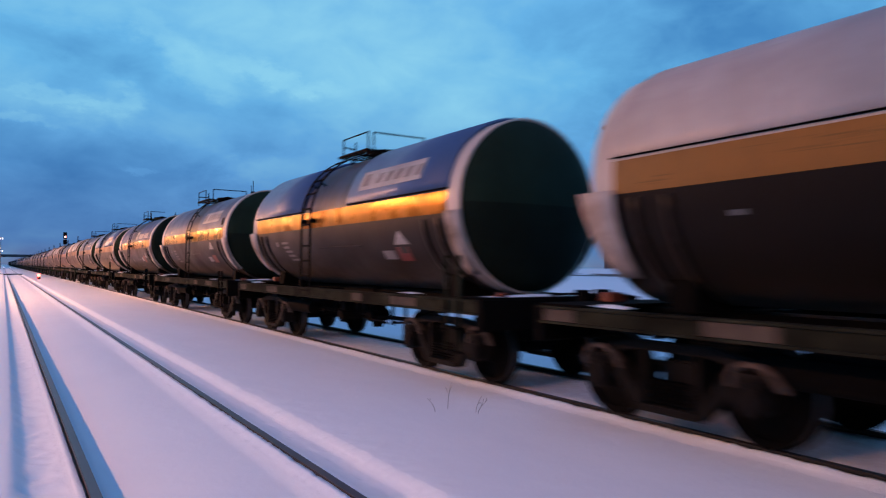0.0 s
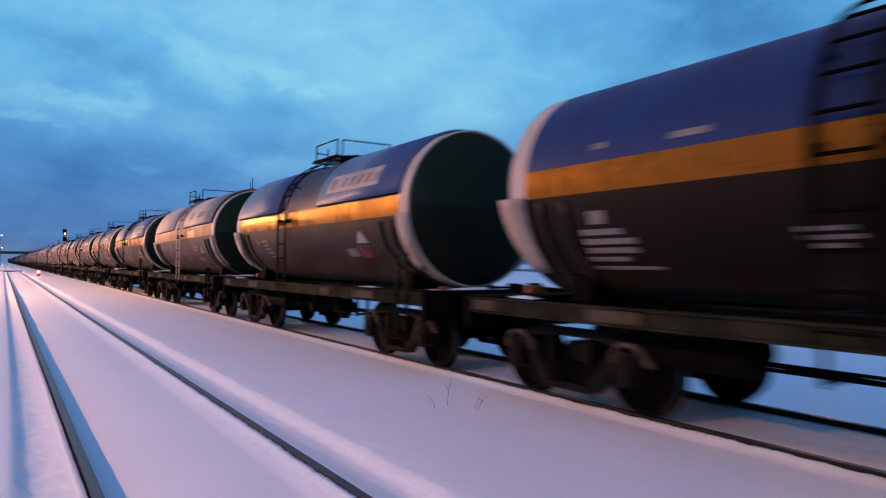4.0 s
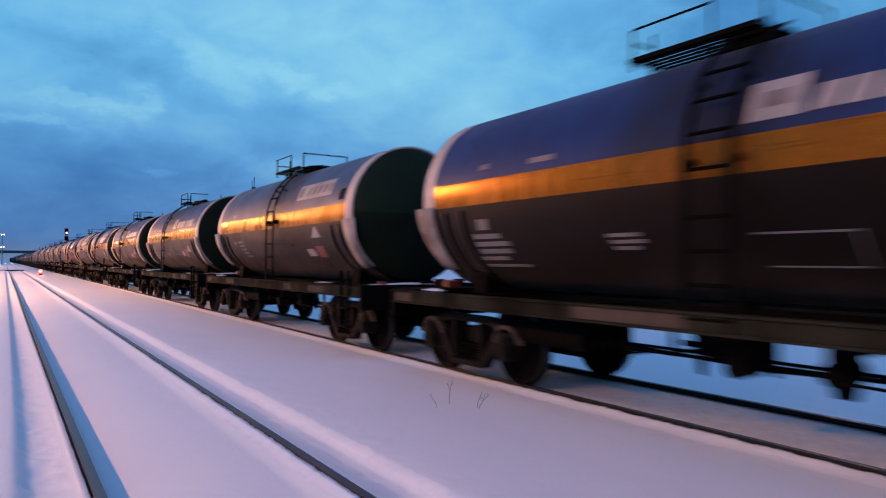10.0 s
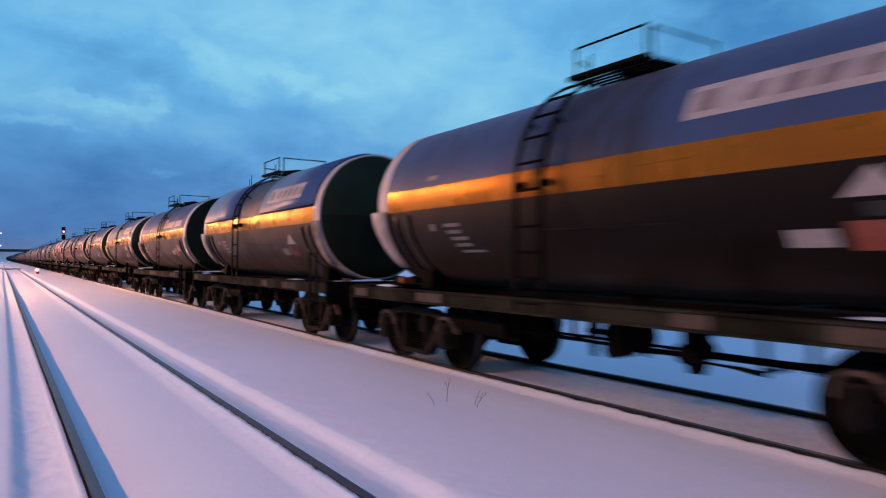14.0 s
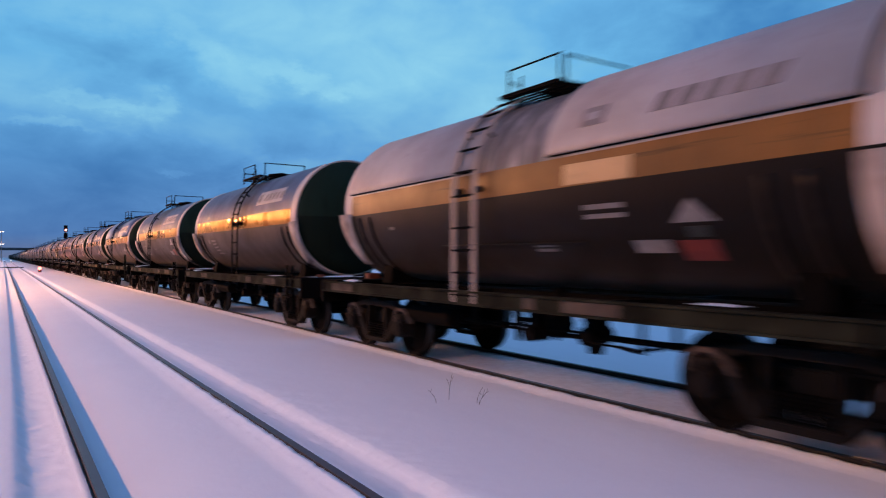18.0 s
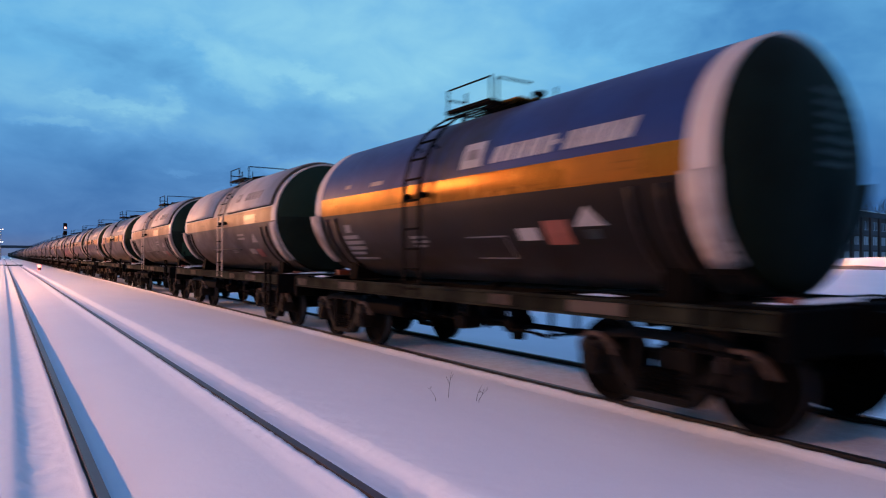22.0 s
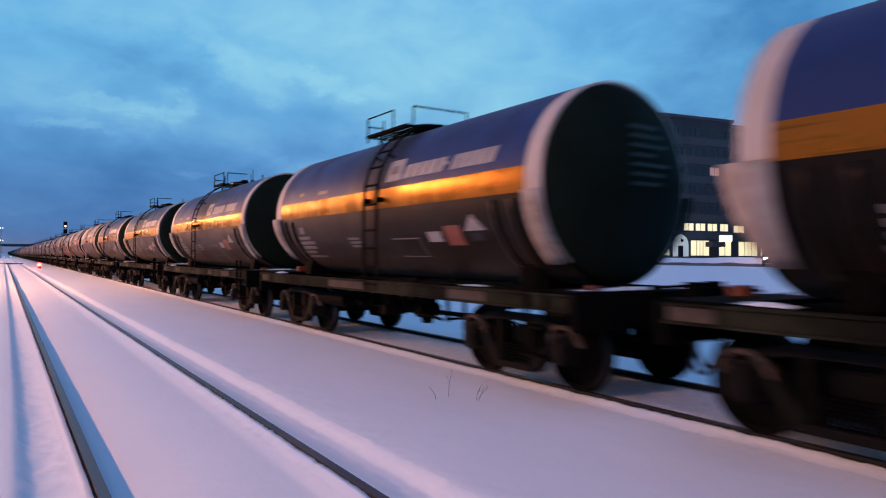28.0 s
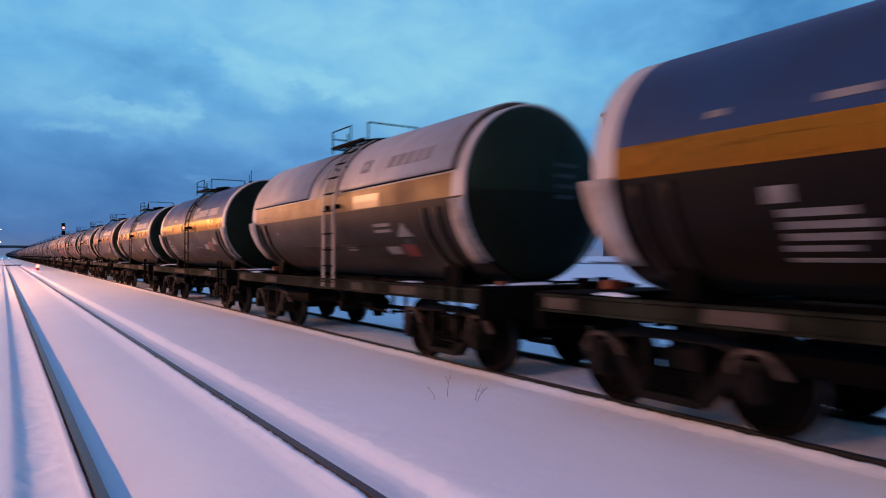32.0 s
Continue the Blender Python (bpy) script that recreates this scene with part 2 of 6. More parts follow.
M_RED = plain("red_hazard_plate", (0.13, 0.018, 0.013), 0.5, spread=0.3)
M_PALE_YELLOW = plain("cleaned_ochre_patch", (0.46, 0.29, 0.13), 0.35, spread=0.12)
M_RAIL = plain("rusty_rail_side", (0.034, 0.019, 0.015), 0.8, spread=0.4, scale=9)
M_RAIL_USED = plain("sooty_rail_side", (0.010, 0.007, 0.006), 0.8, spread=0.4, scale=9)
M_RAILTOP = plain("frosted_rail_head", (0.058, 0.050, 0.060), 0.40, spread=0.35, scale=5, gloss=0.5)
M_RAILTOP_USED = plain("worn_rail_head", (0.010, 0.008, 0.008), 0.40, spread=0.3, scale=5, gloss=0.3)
M_STALK = plain("dry_stalk", (0.06, 0.038, 0.028), 0.8)
M_GALV = plain("galvanised_steel", (0.22, 0.22, 0.23), 0.45, metal=0.7)
M_POLE = plain("dark_lamp_pole", (0.035, 0.033, 0.034), 0.7, spread=0.3)
# plaster made to glow, standing in for the light that falls on it
M_PLASTER = glowing("glowing_plaster", (0.95, 0.96, 0.80), 0.20)
M_ASPHALT = plain("wet_asphalt", (0.045, 0.045, 0.05), 0.6, scale=3.0)
M_PANEL = plain("grey_concrete_panel", (0.085, 0.082, 0.088), 0.9, spread=0.18, scale=1.2, gloss=0.2)
M_PANEL_D = plain("dark_concrete_panel", (0.060, 0.058, 0.064), 0.9, spread=0.18, scale=1.2, gloss=0.2)
M_BRICK = plain("dark_brown_brick", (0.060, 0.040, 0.036), 0.85, spread=0.3, scale=2.0)
M_LIGHTPANEL = plain("pale_window_panel", (0.33, 0.33, 0.34), 0.7, spread=0.15, scale=1.5)
M_GLASS = plain("dark_window_glass", (0.020, 0.024, 0.030), 0.12, spread=0.1)
M_LIT = glowing("lit_window", (1.0, 0.86, 0.50), 0.95)
M_LIT_DIM = glowing("dim_lit_window", (1.0, 0.45, 0.30), 0.16)
M_SIGN = glowing("lit_sign", (1.0, 0.98, 0.90), 1.2)
M_BARK = plain("bark", (0.045, 0.035, 0.028), 0.9)
M_NEEDLE = plain("spruce_needles", (0.022, 0.040, 0.028), 0.85)
M_SODIUM = glowing("sodium_glow", (1.0, 0.62, 0.30), 5.0)
M_RED_GLOW = glowing("red_signal_glow", (1.0, 0.13, 0.10), 7.0)
M_FAR_LIGHT = glowing("far_white_light", (0.95, 0.97, 1.0), 1.6)
M_RED_SOFT = glowing("red_signal_lens", (1.0, 0.40, 0.34), 2.6)
M_HEAD = glowing("headlight_glow", (0.95, 1.0, 0.92), 12.0)
M_CAR = plain("dark_car_paint", (0.014, 0.017, 0.019), 0.9, spread=0.2, gloss=0.03)
M_TYRE = plain("rubber", (0.02, 0.02, 0.02), 0.85)
M_HOSE = plain("rubber_hose", (0.02, 0.02, 0.022), 0.7)
M_SLUSH = plain("dirty_slush", (0.12, 0.095, 0.085), 0.7, spread=0.4, scale=2.0)
M_ORANGE_MARK = plain("orange_marker", (0.16, 0.035, 0.016), 0.6)


# ---- mesh helpers ----
def part(name, bm, mats, parent=None, label="", smooth=None):
    """One mesh object out of bm, under parent."""
    me = bpy.data.meshes.new(name)
    if smooth is not None:
        for f in bm.faces:
            f.smooth = True
        for e in bm.edges:
            if len(e.link_faces) == 2 and e.calc_face_angle(0.0) > smooth:
                e.smooth = False
    bm.to_mesh(me)
    bm.free()
    for m in mats if isinstance(mats, (list, tuple)) else [mats]:
        me.materials.append(m)
    ob = new(name, me)
    ob.parent = parent
    if label:
        ob["label"] = label
    return ob


def again(ob, name, loc, parent=None, turn=0.0):
    """Another object on the same mesh."""
    o = new(name, ob.data)
    o.parent = parent if parent else ob.parent
    o.location = loc
    o.rotation_euler = (0, 0, radians(turn))
    if "label" in ob:
        o["label"] = ob["label"]
    return o


def box(bm, x0, x1, y0, y1, z0, z1, mi=0):
    v = [bm.verts.new((x, y, z)) for z in (z0, z1) for y in (y0, y1) for x in (x0, x1)]
    out = []
    for q in ((0, 2, 3, 1), (4, 5, 7, 6), (0, 1, 5, 4), (2, 6, 7, 3), (0, 4, 6, 2), (1, 3, 7, 5)):
        f = bm.faces.new([v[i] for i in q])
        f.material_index = mi
        out.append(f)
    return out


def solid(mats_bevel, *boxes):
    bm = bmesh.new()
    for b in boxes:
        box(bm, *b)
    if mats_bevel:
        bmesh.ops.bevel(bm, geom=bm.edges[:], offset=mats_bevel, segments=1, affect="EDGES")
    return bm


def tube(bm, p, q, r, n=8, mi=0, r2=None):
    p, q = Vector(p), Vector(q)
    d = q - p
    m = Matrix.Translation((p + q) / 2) @ d.to_track_quat("Z", "Y").to_matrix().to_4x4()
    got = bmesh.ops.create_cone(bm, cap_ends=True, segments=n, radius1=r, radius2=r if r2 is None else r2, depth=d.length, matrix=m)
    for v in got["verts"]:
        for f in v.link_faces:
            f.material_index = mi


def polyline(bm, pts, r, n=6, mi=0):
    for a, b in zip(pts, pts[1:]):
        tube(bm, a, b, r, n, mi)


def sweep(bm, pts, r, n=7):
    """One bent tube through the points."""
    rings = []
    for i, p in enumerate(pts):
        d = (Vector(pts[min(i + 1, len(pts) - 1)]) - Vector(pts[max(i - 1, 0)])).normalized()
        m = d.to_track_quat("Z", "Y").to_matrix()
        rings.append([bm.verts.new(Vector(p) + m @ Vector((r * math.cos(2 * math.pi * k / n), r * math.sin(2 * math.pi * k / n), 0))) for k in range(n)])
    for u, v in zip(rings, rings[1:]):
        for k in range(n):
            bm.faces.new((u[k], u[(k + 1) % n], v[(k + 1) % n], v[k]))
    bm.faces.new(rings[0][::-1])
    bm.faces.new(rings[-1])


def on_tank(a, y, r=RAD):
    """A point of the tank's skin; a: degrees above the horizontal on the near side."""
    t = radians(a)
    return (-r * math.cos(t), y, AXIS + r * math.sin(t))


def shell(bm, r0, r1, a0, a1, y0, y1, steps=None, mi=0):
    """A curved plate of the tank, from radius r0 to r1."""
    k = steps or max(1, round(abs(a1 - a0) / 6))
    rows = []
    for i in range(k + 1):
        a = a0 + (a1 - a0) * i / k
        rows.append([bm.verts.new(on_tank(a, y, r)) for r, y in ((r0, y0), (r0, y1), (r1, y1), (r1, y0))])
    for u, v in zip(rows, rows[1:]):
        for j in range(4):
            f = bm.faces.new((u[j], v[j], v[(j + 1) % 4], u[(j + 1) % 4]))
            f.material_index = mi
    for end in (rows[0], rows[-1][::-1]):
        bm.faces.new(end).material_index = mi


def rise_lines(bm):
    """On the pale wagons the band and the cover's edge climb towards the rear end."""
    for v in bm.verts:
        a = math.degrees(math.atan2(v.co.z - AXIS, -v.co.x))
        if -7.5 < a < 10:
            r = math.hypot(v.co.x, v.co.z - AXIS)
            v.co = on_tank(a + 3.4 * (4.5 - v.co.y) / 9.2, v.co.y, r)


def decal(bm, a0, a1, y0, y1, mi=0, lift=0.006):
    shell(bm, RAD - 0.01, RAD + lift, a0, a1, y0, y1, mi=mi)


def extrude_outline(bm, pts, x0, x1, mi=0):
    """A plate in the y-z plane between x0 and x1."""
    a = [bm.verts.new((x0, y, z)) for y, z in pts]
    b = [bm.verts.new((x1, y, z)) for y, z in pts]
    bm.faces.new(a[::-1]).material_index = mi
    bm.faces.new(b).material_index = mi
    for i in range(len(pts)):
        j = (i + 1) % len(pts)
        bm.faces.new((a[i], a[j], b[j], b[i])).material_index = mi
    bmesh.ops.recalc_face_normals(bm, faces=bm.faces[:])


def lathe_y(bm, prof, n=40, cx=0.0, cz=AXIS, mi=0):
    """Turns (radius, y) round the axis along y."""
    rows = []
    for r, y in prof:
        if r < 1e-4:
            rows.append([bm.verts.new((cx, y, cz))])
        else:
            rows.append([bm.verts.new((cx + r * math.cos(2 * math.pi * i / n), y, cz + r * math.sin(2 * math.pi * i / n))) for i in range(n)])
    for u, v in zip(rows, rows[1:]):
        for i in range(n):
            j = (i + 1) % n
            ring = []
            for w in (u[i % len(u)], u[j % len(u)], v[j % len(v)], v[i % len(v)]):
                if w not in ring:
                    ring.append(w)
            bm.faces.new(ring).material_index = mi
    bmesh.ops.recalc_face_normals(bm, faces=bm.faces[:])


# ---- ground ----
def lerp_table(x, table):
    """A smooth curve through the table's points that never swings past them."""
    if x <= table[0][0]:
        return table[0][1]
    if x >= table[-1][0]:
        return table[-1][1]
    k = next(i for i in range(1, len(table)) if x <= table[i][0])

    def rise(i):
        return (table[i + 1][1] - table[i][1]) / (table[i + 1][0] - table[i][0])

    def slope(i):
        if i <= 0 or i >= len(table) - 1:
            return 0.0
        a, b = rise(i - 1), rise(i)
        return 0.0 if a * b <= 0 else 2 * a * b / (a + b)

    (xa, za), (xb, zb) = table[k - 1], table[k]
    w = xb - xa
    f = (x - xa) / w
    return (za * (1 + 2 * f) * (1 - f) ** 2 + slope(k - 1) * w * f * (1 - f) ** 2 + zb * f * f * (3 - 2 * f) + slope(k) * w * f * f * (f - 1))


# snow level across the tracks: trodden path and first rail
NEAR_SIDE = [(-60, 0.1), (-8, -0.02), (-0.6, -0.02), (-0.05, 0), (0.10, -0.010), (0.20, -0.022), (0.34, -0.038), (0.45, -0.046), (0.545, -0.046),
    (0.555, -0.1), (0.635, -0.15), (0.79, -0.140), (1.00, -0.116), (1.30, -0.086), (1.6, -0.074)]
# second rail and the ploughed ridge
MIDDLE = [(1.88, -0.074), (2.02, -0.052), (2.14, -0.012), (2.15, -0.1), (2.225, -0.10), (2.235, -0.05), (2.27, -0.035), (2.37, -0.066), (2.51, -0.098),
    (2.62, -0.102), (2.71, -0.058), (2.79, -0.026), (2.88, -0.022), (3.3, -0.034), (4.0, -0.060), (5.2, -0.085)]
# the track that carries the train
TRAIN_TRACK = [(5.74, -0.085), (5.83, -0.062), (5.89, -0.032), (5.935, -0.028), (5.95, -0.12), (6.02, -0.12), (6.08, -0.07), (7.4, -0.07), (7.53, -0.06),
    (7.54, -0.12), (7.61, -0.12), (7.66, -0.07), (7.9, -0.1), (8.4, -0.18)]
# field, road and bank
BEYOND = [(10, -0.42), (16, -0.4), (30, 0.1), (50, 0.8), (54, 0.8), (60, 0.82), (60.9, 0.95), (62, 1.42), (64.5, 1.55), (67, 1.05), (72, 1),
    (400, 1), (4000, 1)]
CROSS = NEAR_SIDE + MIDDLE + TRAIN_TRACK + BEYOND


def ground_height(x, y):
    near = max(0.0, 1 - abs(y) / 60)
    shift = 0.0
    if 2.3 < x < 2.57:
        shift = near * (0.022 * noise.noise((0, y * 1.9, 3)) + 0.016 * noise.noise((x, y * 7.0, 8)))
    elif 2.57 <= x < 2.95:
        shift = near * (0.016 * noise.noise((0, y * 0.9, 1)) + 0.022 * noise.noise((0, y * 3.3, 6)) + 0.022 * noise.noise((x, y * 9.0, 2)))
    elif 2.03 < x < 2.145:
        shift = -near * abs(0.020 * noise.noise((0, y * 3.1, 4)) + 0.020 * noise.noise((x, y * 9.0, 3)))
    z = lerp_table(x + shift, CROSS)
    if x > 2.3 and x < 5.7:
        z += 0.012 * near * noise.noise((x * 0.9, y * 0.5, 0)) + 0.005 * near * noise.noise((x * 3, y * 2.6, 5))
        if 2.5 < x < 3.1:
            z += 0.006 * near * noise.noise((x * 2.0, y * 2.2, 9)) + 0.006 * near * noise.noise((x * 5.0, y * 5.0, 2)) + 0.005 * near * noise.noise((x * 13.0, y * 11.0, 4))
    elif -0.06 < x < 0.545:
        # a trodden step that bears away from the rail as it comes nearer
        edge = 0.115 - 0.075 * math.exp(-(max(y, 2.5) - 4.9) / 5) + 0.012 * noise.noise((3, y * 2.4, 1))
        width = 0.17 + 0.05 * math.exp(-(max(y, 2.5) - 4.9) / 4)
        u = (x - edge) / width
        down = min(1.0, max(0.0, u / 0.85))
        down = down * down * (3 - 2 * down)
        back = min(1.0, max(0.0, (u - 0.95) / 1.5))
        back = back * back * (3 - 2 * back)
        z -= 0.066 * (down - 0.7 * back)
        z += near * max(0.0, down - 1.4 * back) * (0.026 * noise.noise((x * 3.0, y * 4.4, 3)) + 0.014 * noise.noise((x * 6.0, y * 9.0, 6)))
        z += 0.004 * near * down * noise.noise((x * 9.0, y * 6.0, 5)) + 0.002 * near * noise.noise((x * 14.0, y * 12.0, 2))
    elif 5.72 < x < 5.94:
        z += 0.012 * near * noise.noise((x * 6.0, y * 5.0, 2)) + 0.009 * near * noise.noise((x * 14.0, y * 13.0, 2))
    elif 8 < x < 52:
        z += 0.10 * noise.noise((x * 0.12, y * 0.10, 1))
    elif 0.44 < x < 0.552 or 2.03 < x < 2.145:
        z += 0.010 * near * noise.noise((x * 8.0, y * 4.0, 3)) + 0.010 * near * noise.noise((x * 10.0, y * 11.0, 5))
    elif x < -0.1 or 0.8 < x < 2.0:
        z += 0.012 * near * noise.noise((x * 1.3, y * 0.8, 7))
    elif 60 < x < 67:
        z += 0.30 * noise.noise((x * 0.3, y * 0.16, 4))
    return z


def spread_out(start, first, grow, end):
    out, step = [start], first
    while out[-1] < end:
        out.append(min(end, out[-1] + step))
        step *= grow
    return out


def build_ground():
    xs = sorted(set([round(c[0], 4) for c in CROSS] + [round(-0.08 + 0.02 * i, 4) for i in range(28)] + [round(0.5 + 0.05 * i, 4) for i in range(54)] + [3.2 + 0.14 * i for i in range(18)]
                    + [5.75, 5.84, 5.91, 6.5, 7.0] + [8 + 1.6 * i for i in range(36)] + [-1.0, -2, -3, -5, -20, -200, -800, -4000, 100, 150, 250, 800, 1800]))
    ys = [-v for v in spread_out(0.2, 0.22, 1.06, 4000)][::-1] + spread_out(0.0, 0.12, 1.0, 2.4) + spread_out(2.43, 0.03, 1.0, 8.0) + spread_out(8.06, 0.07, 1.0, 24) + spread_out(24.2, 0.2, 1.022, 4000)
    verts = [(x, y, ground_height(x, y)) for y in ys for x in xs]
    w = len(xs)
    faces = [(j * w + i, j * w + i + 1, (j + 1) * w + i + 1, (j + 1) * w + i) for j in range(len(ys) - 1) for i in range(w - 1)]
    me = bpy.data.meshes.new("ground")
    me.from_pydata(verts, [], faces)
    me.polygons.foreach_set("use_smooth", [True] * len(faces))
    me.materials.append(SNOW)
    tagged(new("ground", me), "wide snow-covered railway yard ground with wheel ruts", "snow ground", kind="structure")


build_ground()


def build_rail(x, y0, y1, side, head):
    prof = [(-0.036, 0.0), (-0.037, -0.012), (-0.034, -0.036), (-0.012, -0.05), (-0.010, -0.13), (-0.07, -0.155), (-0.07, -0.18),
            (0.07, -0.18), (0.07, -0.155), (0.010, -0.13), (0.012, -0.05), (0.034, -0.036), (0.037, -0.012), (0.036, 0.0)]
    bm = bmesh.new()
    ys = [y0, -20, 0, 20, 60, 200, y1]
    rows = [[bm.verts.new((x + px, y, pz)) for px, pz in prof] for y in ys]
    for u, v in zip(rows, rows[1:]):
        for i in range(len(prof)):
            j = (i + 1) % len(prof)
            bm.faces.new((u[i], u[j], v[j], v[i])).material_index = 1 if i == len(prof) - 1 else 0
    bmesh.ops.recalc_face_normals(bm, faces=bm.faces[:])
    return tagged(part("rail", bm, [side, head]), "rusty steel rail with a worn head, half sunk in snow", "rail", "rails of the two tracks", "structure")


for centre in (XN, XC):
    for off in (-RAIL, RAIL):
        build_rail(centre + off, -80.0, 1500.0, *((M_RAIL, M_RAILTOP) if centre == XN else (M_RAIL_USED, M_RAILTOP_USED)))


def build_road():
    bm = bmesh.new()
    box(bm, 54.0, 60.2, -250, 400, 0.6, 0.845)
    tagged(part("road", bm, M_ASPHALT), "dark wet asphalt road cleared of snow", "road", kind="structure")


build_road()


def stalk(x, y, lean, height, twigs):
    bm = bmesh.new()
    pts = [Vector((0, 0, -0.06))]
    for i in range(6):
        f = (i + 1) / 6
        pts.append(Vector((lean * f * f, -0.3 * lean * f, height * f)))
    for i, (a, b) in enumerate(zip(pts, pts[1:])):
        tube(bm, a, b, 0.0028 - 0.0002 * i, 5)
    for f, dx, dz in twigs:
        a = pts[int(f * 6)]
        polyline(bm, [a, a + Vector((dx * 0.6, 0, dz * 0.6)), a + Vector((dx, 0.01, dz))], 0.0019, 4)
    ob = part("weed_stalk", bm, M_STALK)
    ob.location = (x, y, ground_height(x, y))
    tagged(ob, "thin dry weed stalk standing in the snow", "weed", "dry weeds between the tracks")


stalk(4.35, 6.84, -0.10, 0.165, [(0.85, 0.02, 0.03)])
stalk(4.60, 6.95, 0.04, 0.32, [(0.6, -0.04, 0.10), (0.8, 0.05, 0.07)])
stalk(4.75, 6.53, 0.12, 0.16, [(0.5, 0.05, 0.09), (0.7, -0.06, 0.04), (0.85, 0.03, 0.05)])
stalk(4.77, 6.60, 0.07, 0.19, [(0.6, 0.04, 0.02)])


# ---- tank wagons ----
def blocks(parent, y0, y1, a0, a1, count, mat, lift=0.009, gap=0.26):
    """An operator mark as a row of plain blocks."""
    cell = (y1 - y0) / count
    for i in range(count):
        bm = bmesh.new()
        shell(bm, RAD - 0.01, RAD + lift, a0, a1, y0 + cell * i, y0 + cell * (i + 1 - gap), 2)
        for v in bm.verts:
            v.co.y -= 0.30 * (v.co.z - AXIS - RAD * math.sin(radians(a0)))
        part("letter_block", bm, mat, parent)


def lines(parent, rows, mat, name="data_line"):
    """Small print as plain bars."""
    for a, da, y0, y1 in rows:
        bm = bmesh.new()
        decal(bm, a, a + da, y0, y1)
        part(name, bm, mat, parent)


def make_wheelset(parent, y):
    bm = bmesh.new()
    tube(bm, (-1.05, 0, 0), (1.05, 0, 0), 0.075, 10)
    n = 28
    prof = [(0.10, -0.09), (0.10, 0.09), (0.17, 0.075), (0.20, 0.03), (0.39, 0.02), (0.41, 0.06), (0.478, 0.065), (0.478, -0.045), (0.505, -0.055), (0.505, -0.075), (0.41, -0.075), (0.39, -0.02), (0.20, -0.01), (0.17, -0.06)]
    for side in (-1, 1):
        rows = [[bm.verts.new((side * (0.79 + w), r * math.cos(2 * math.pi * i / n), r * math.sin(2 * math.pi * i / n))) for i in range(n)] for r, w in prof]
        for k, (u, v) in enumerate(zip(rows, rows[1:] + rows[:1])):
            for i in range(n):
                j = (i + 1) % n
                bm.faces.new((u[i], u[j], v[j], v[i])).material_index = 1 if k == 6 else 0
        # web holes and chalk marks that make the turning readable
        for i in range(3):
            t = 2 * math.pi * i / 3
            tube(bm, (side * 0.80, 0.30 * math.cos(t), 0.30 * math.sin(t)), (side * 0.825, 0.30 * math.cos(t), 0.30 * math.sin(t)), 0.04, 8)
    bmesh.ops.recalc_face_normals(bm, faces=bm.faces[:])
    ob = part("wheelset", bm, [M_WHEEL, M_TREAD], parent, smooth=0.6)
    ob.location = (0, y, 0.478)
    return ob


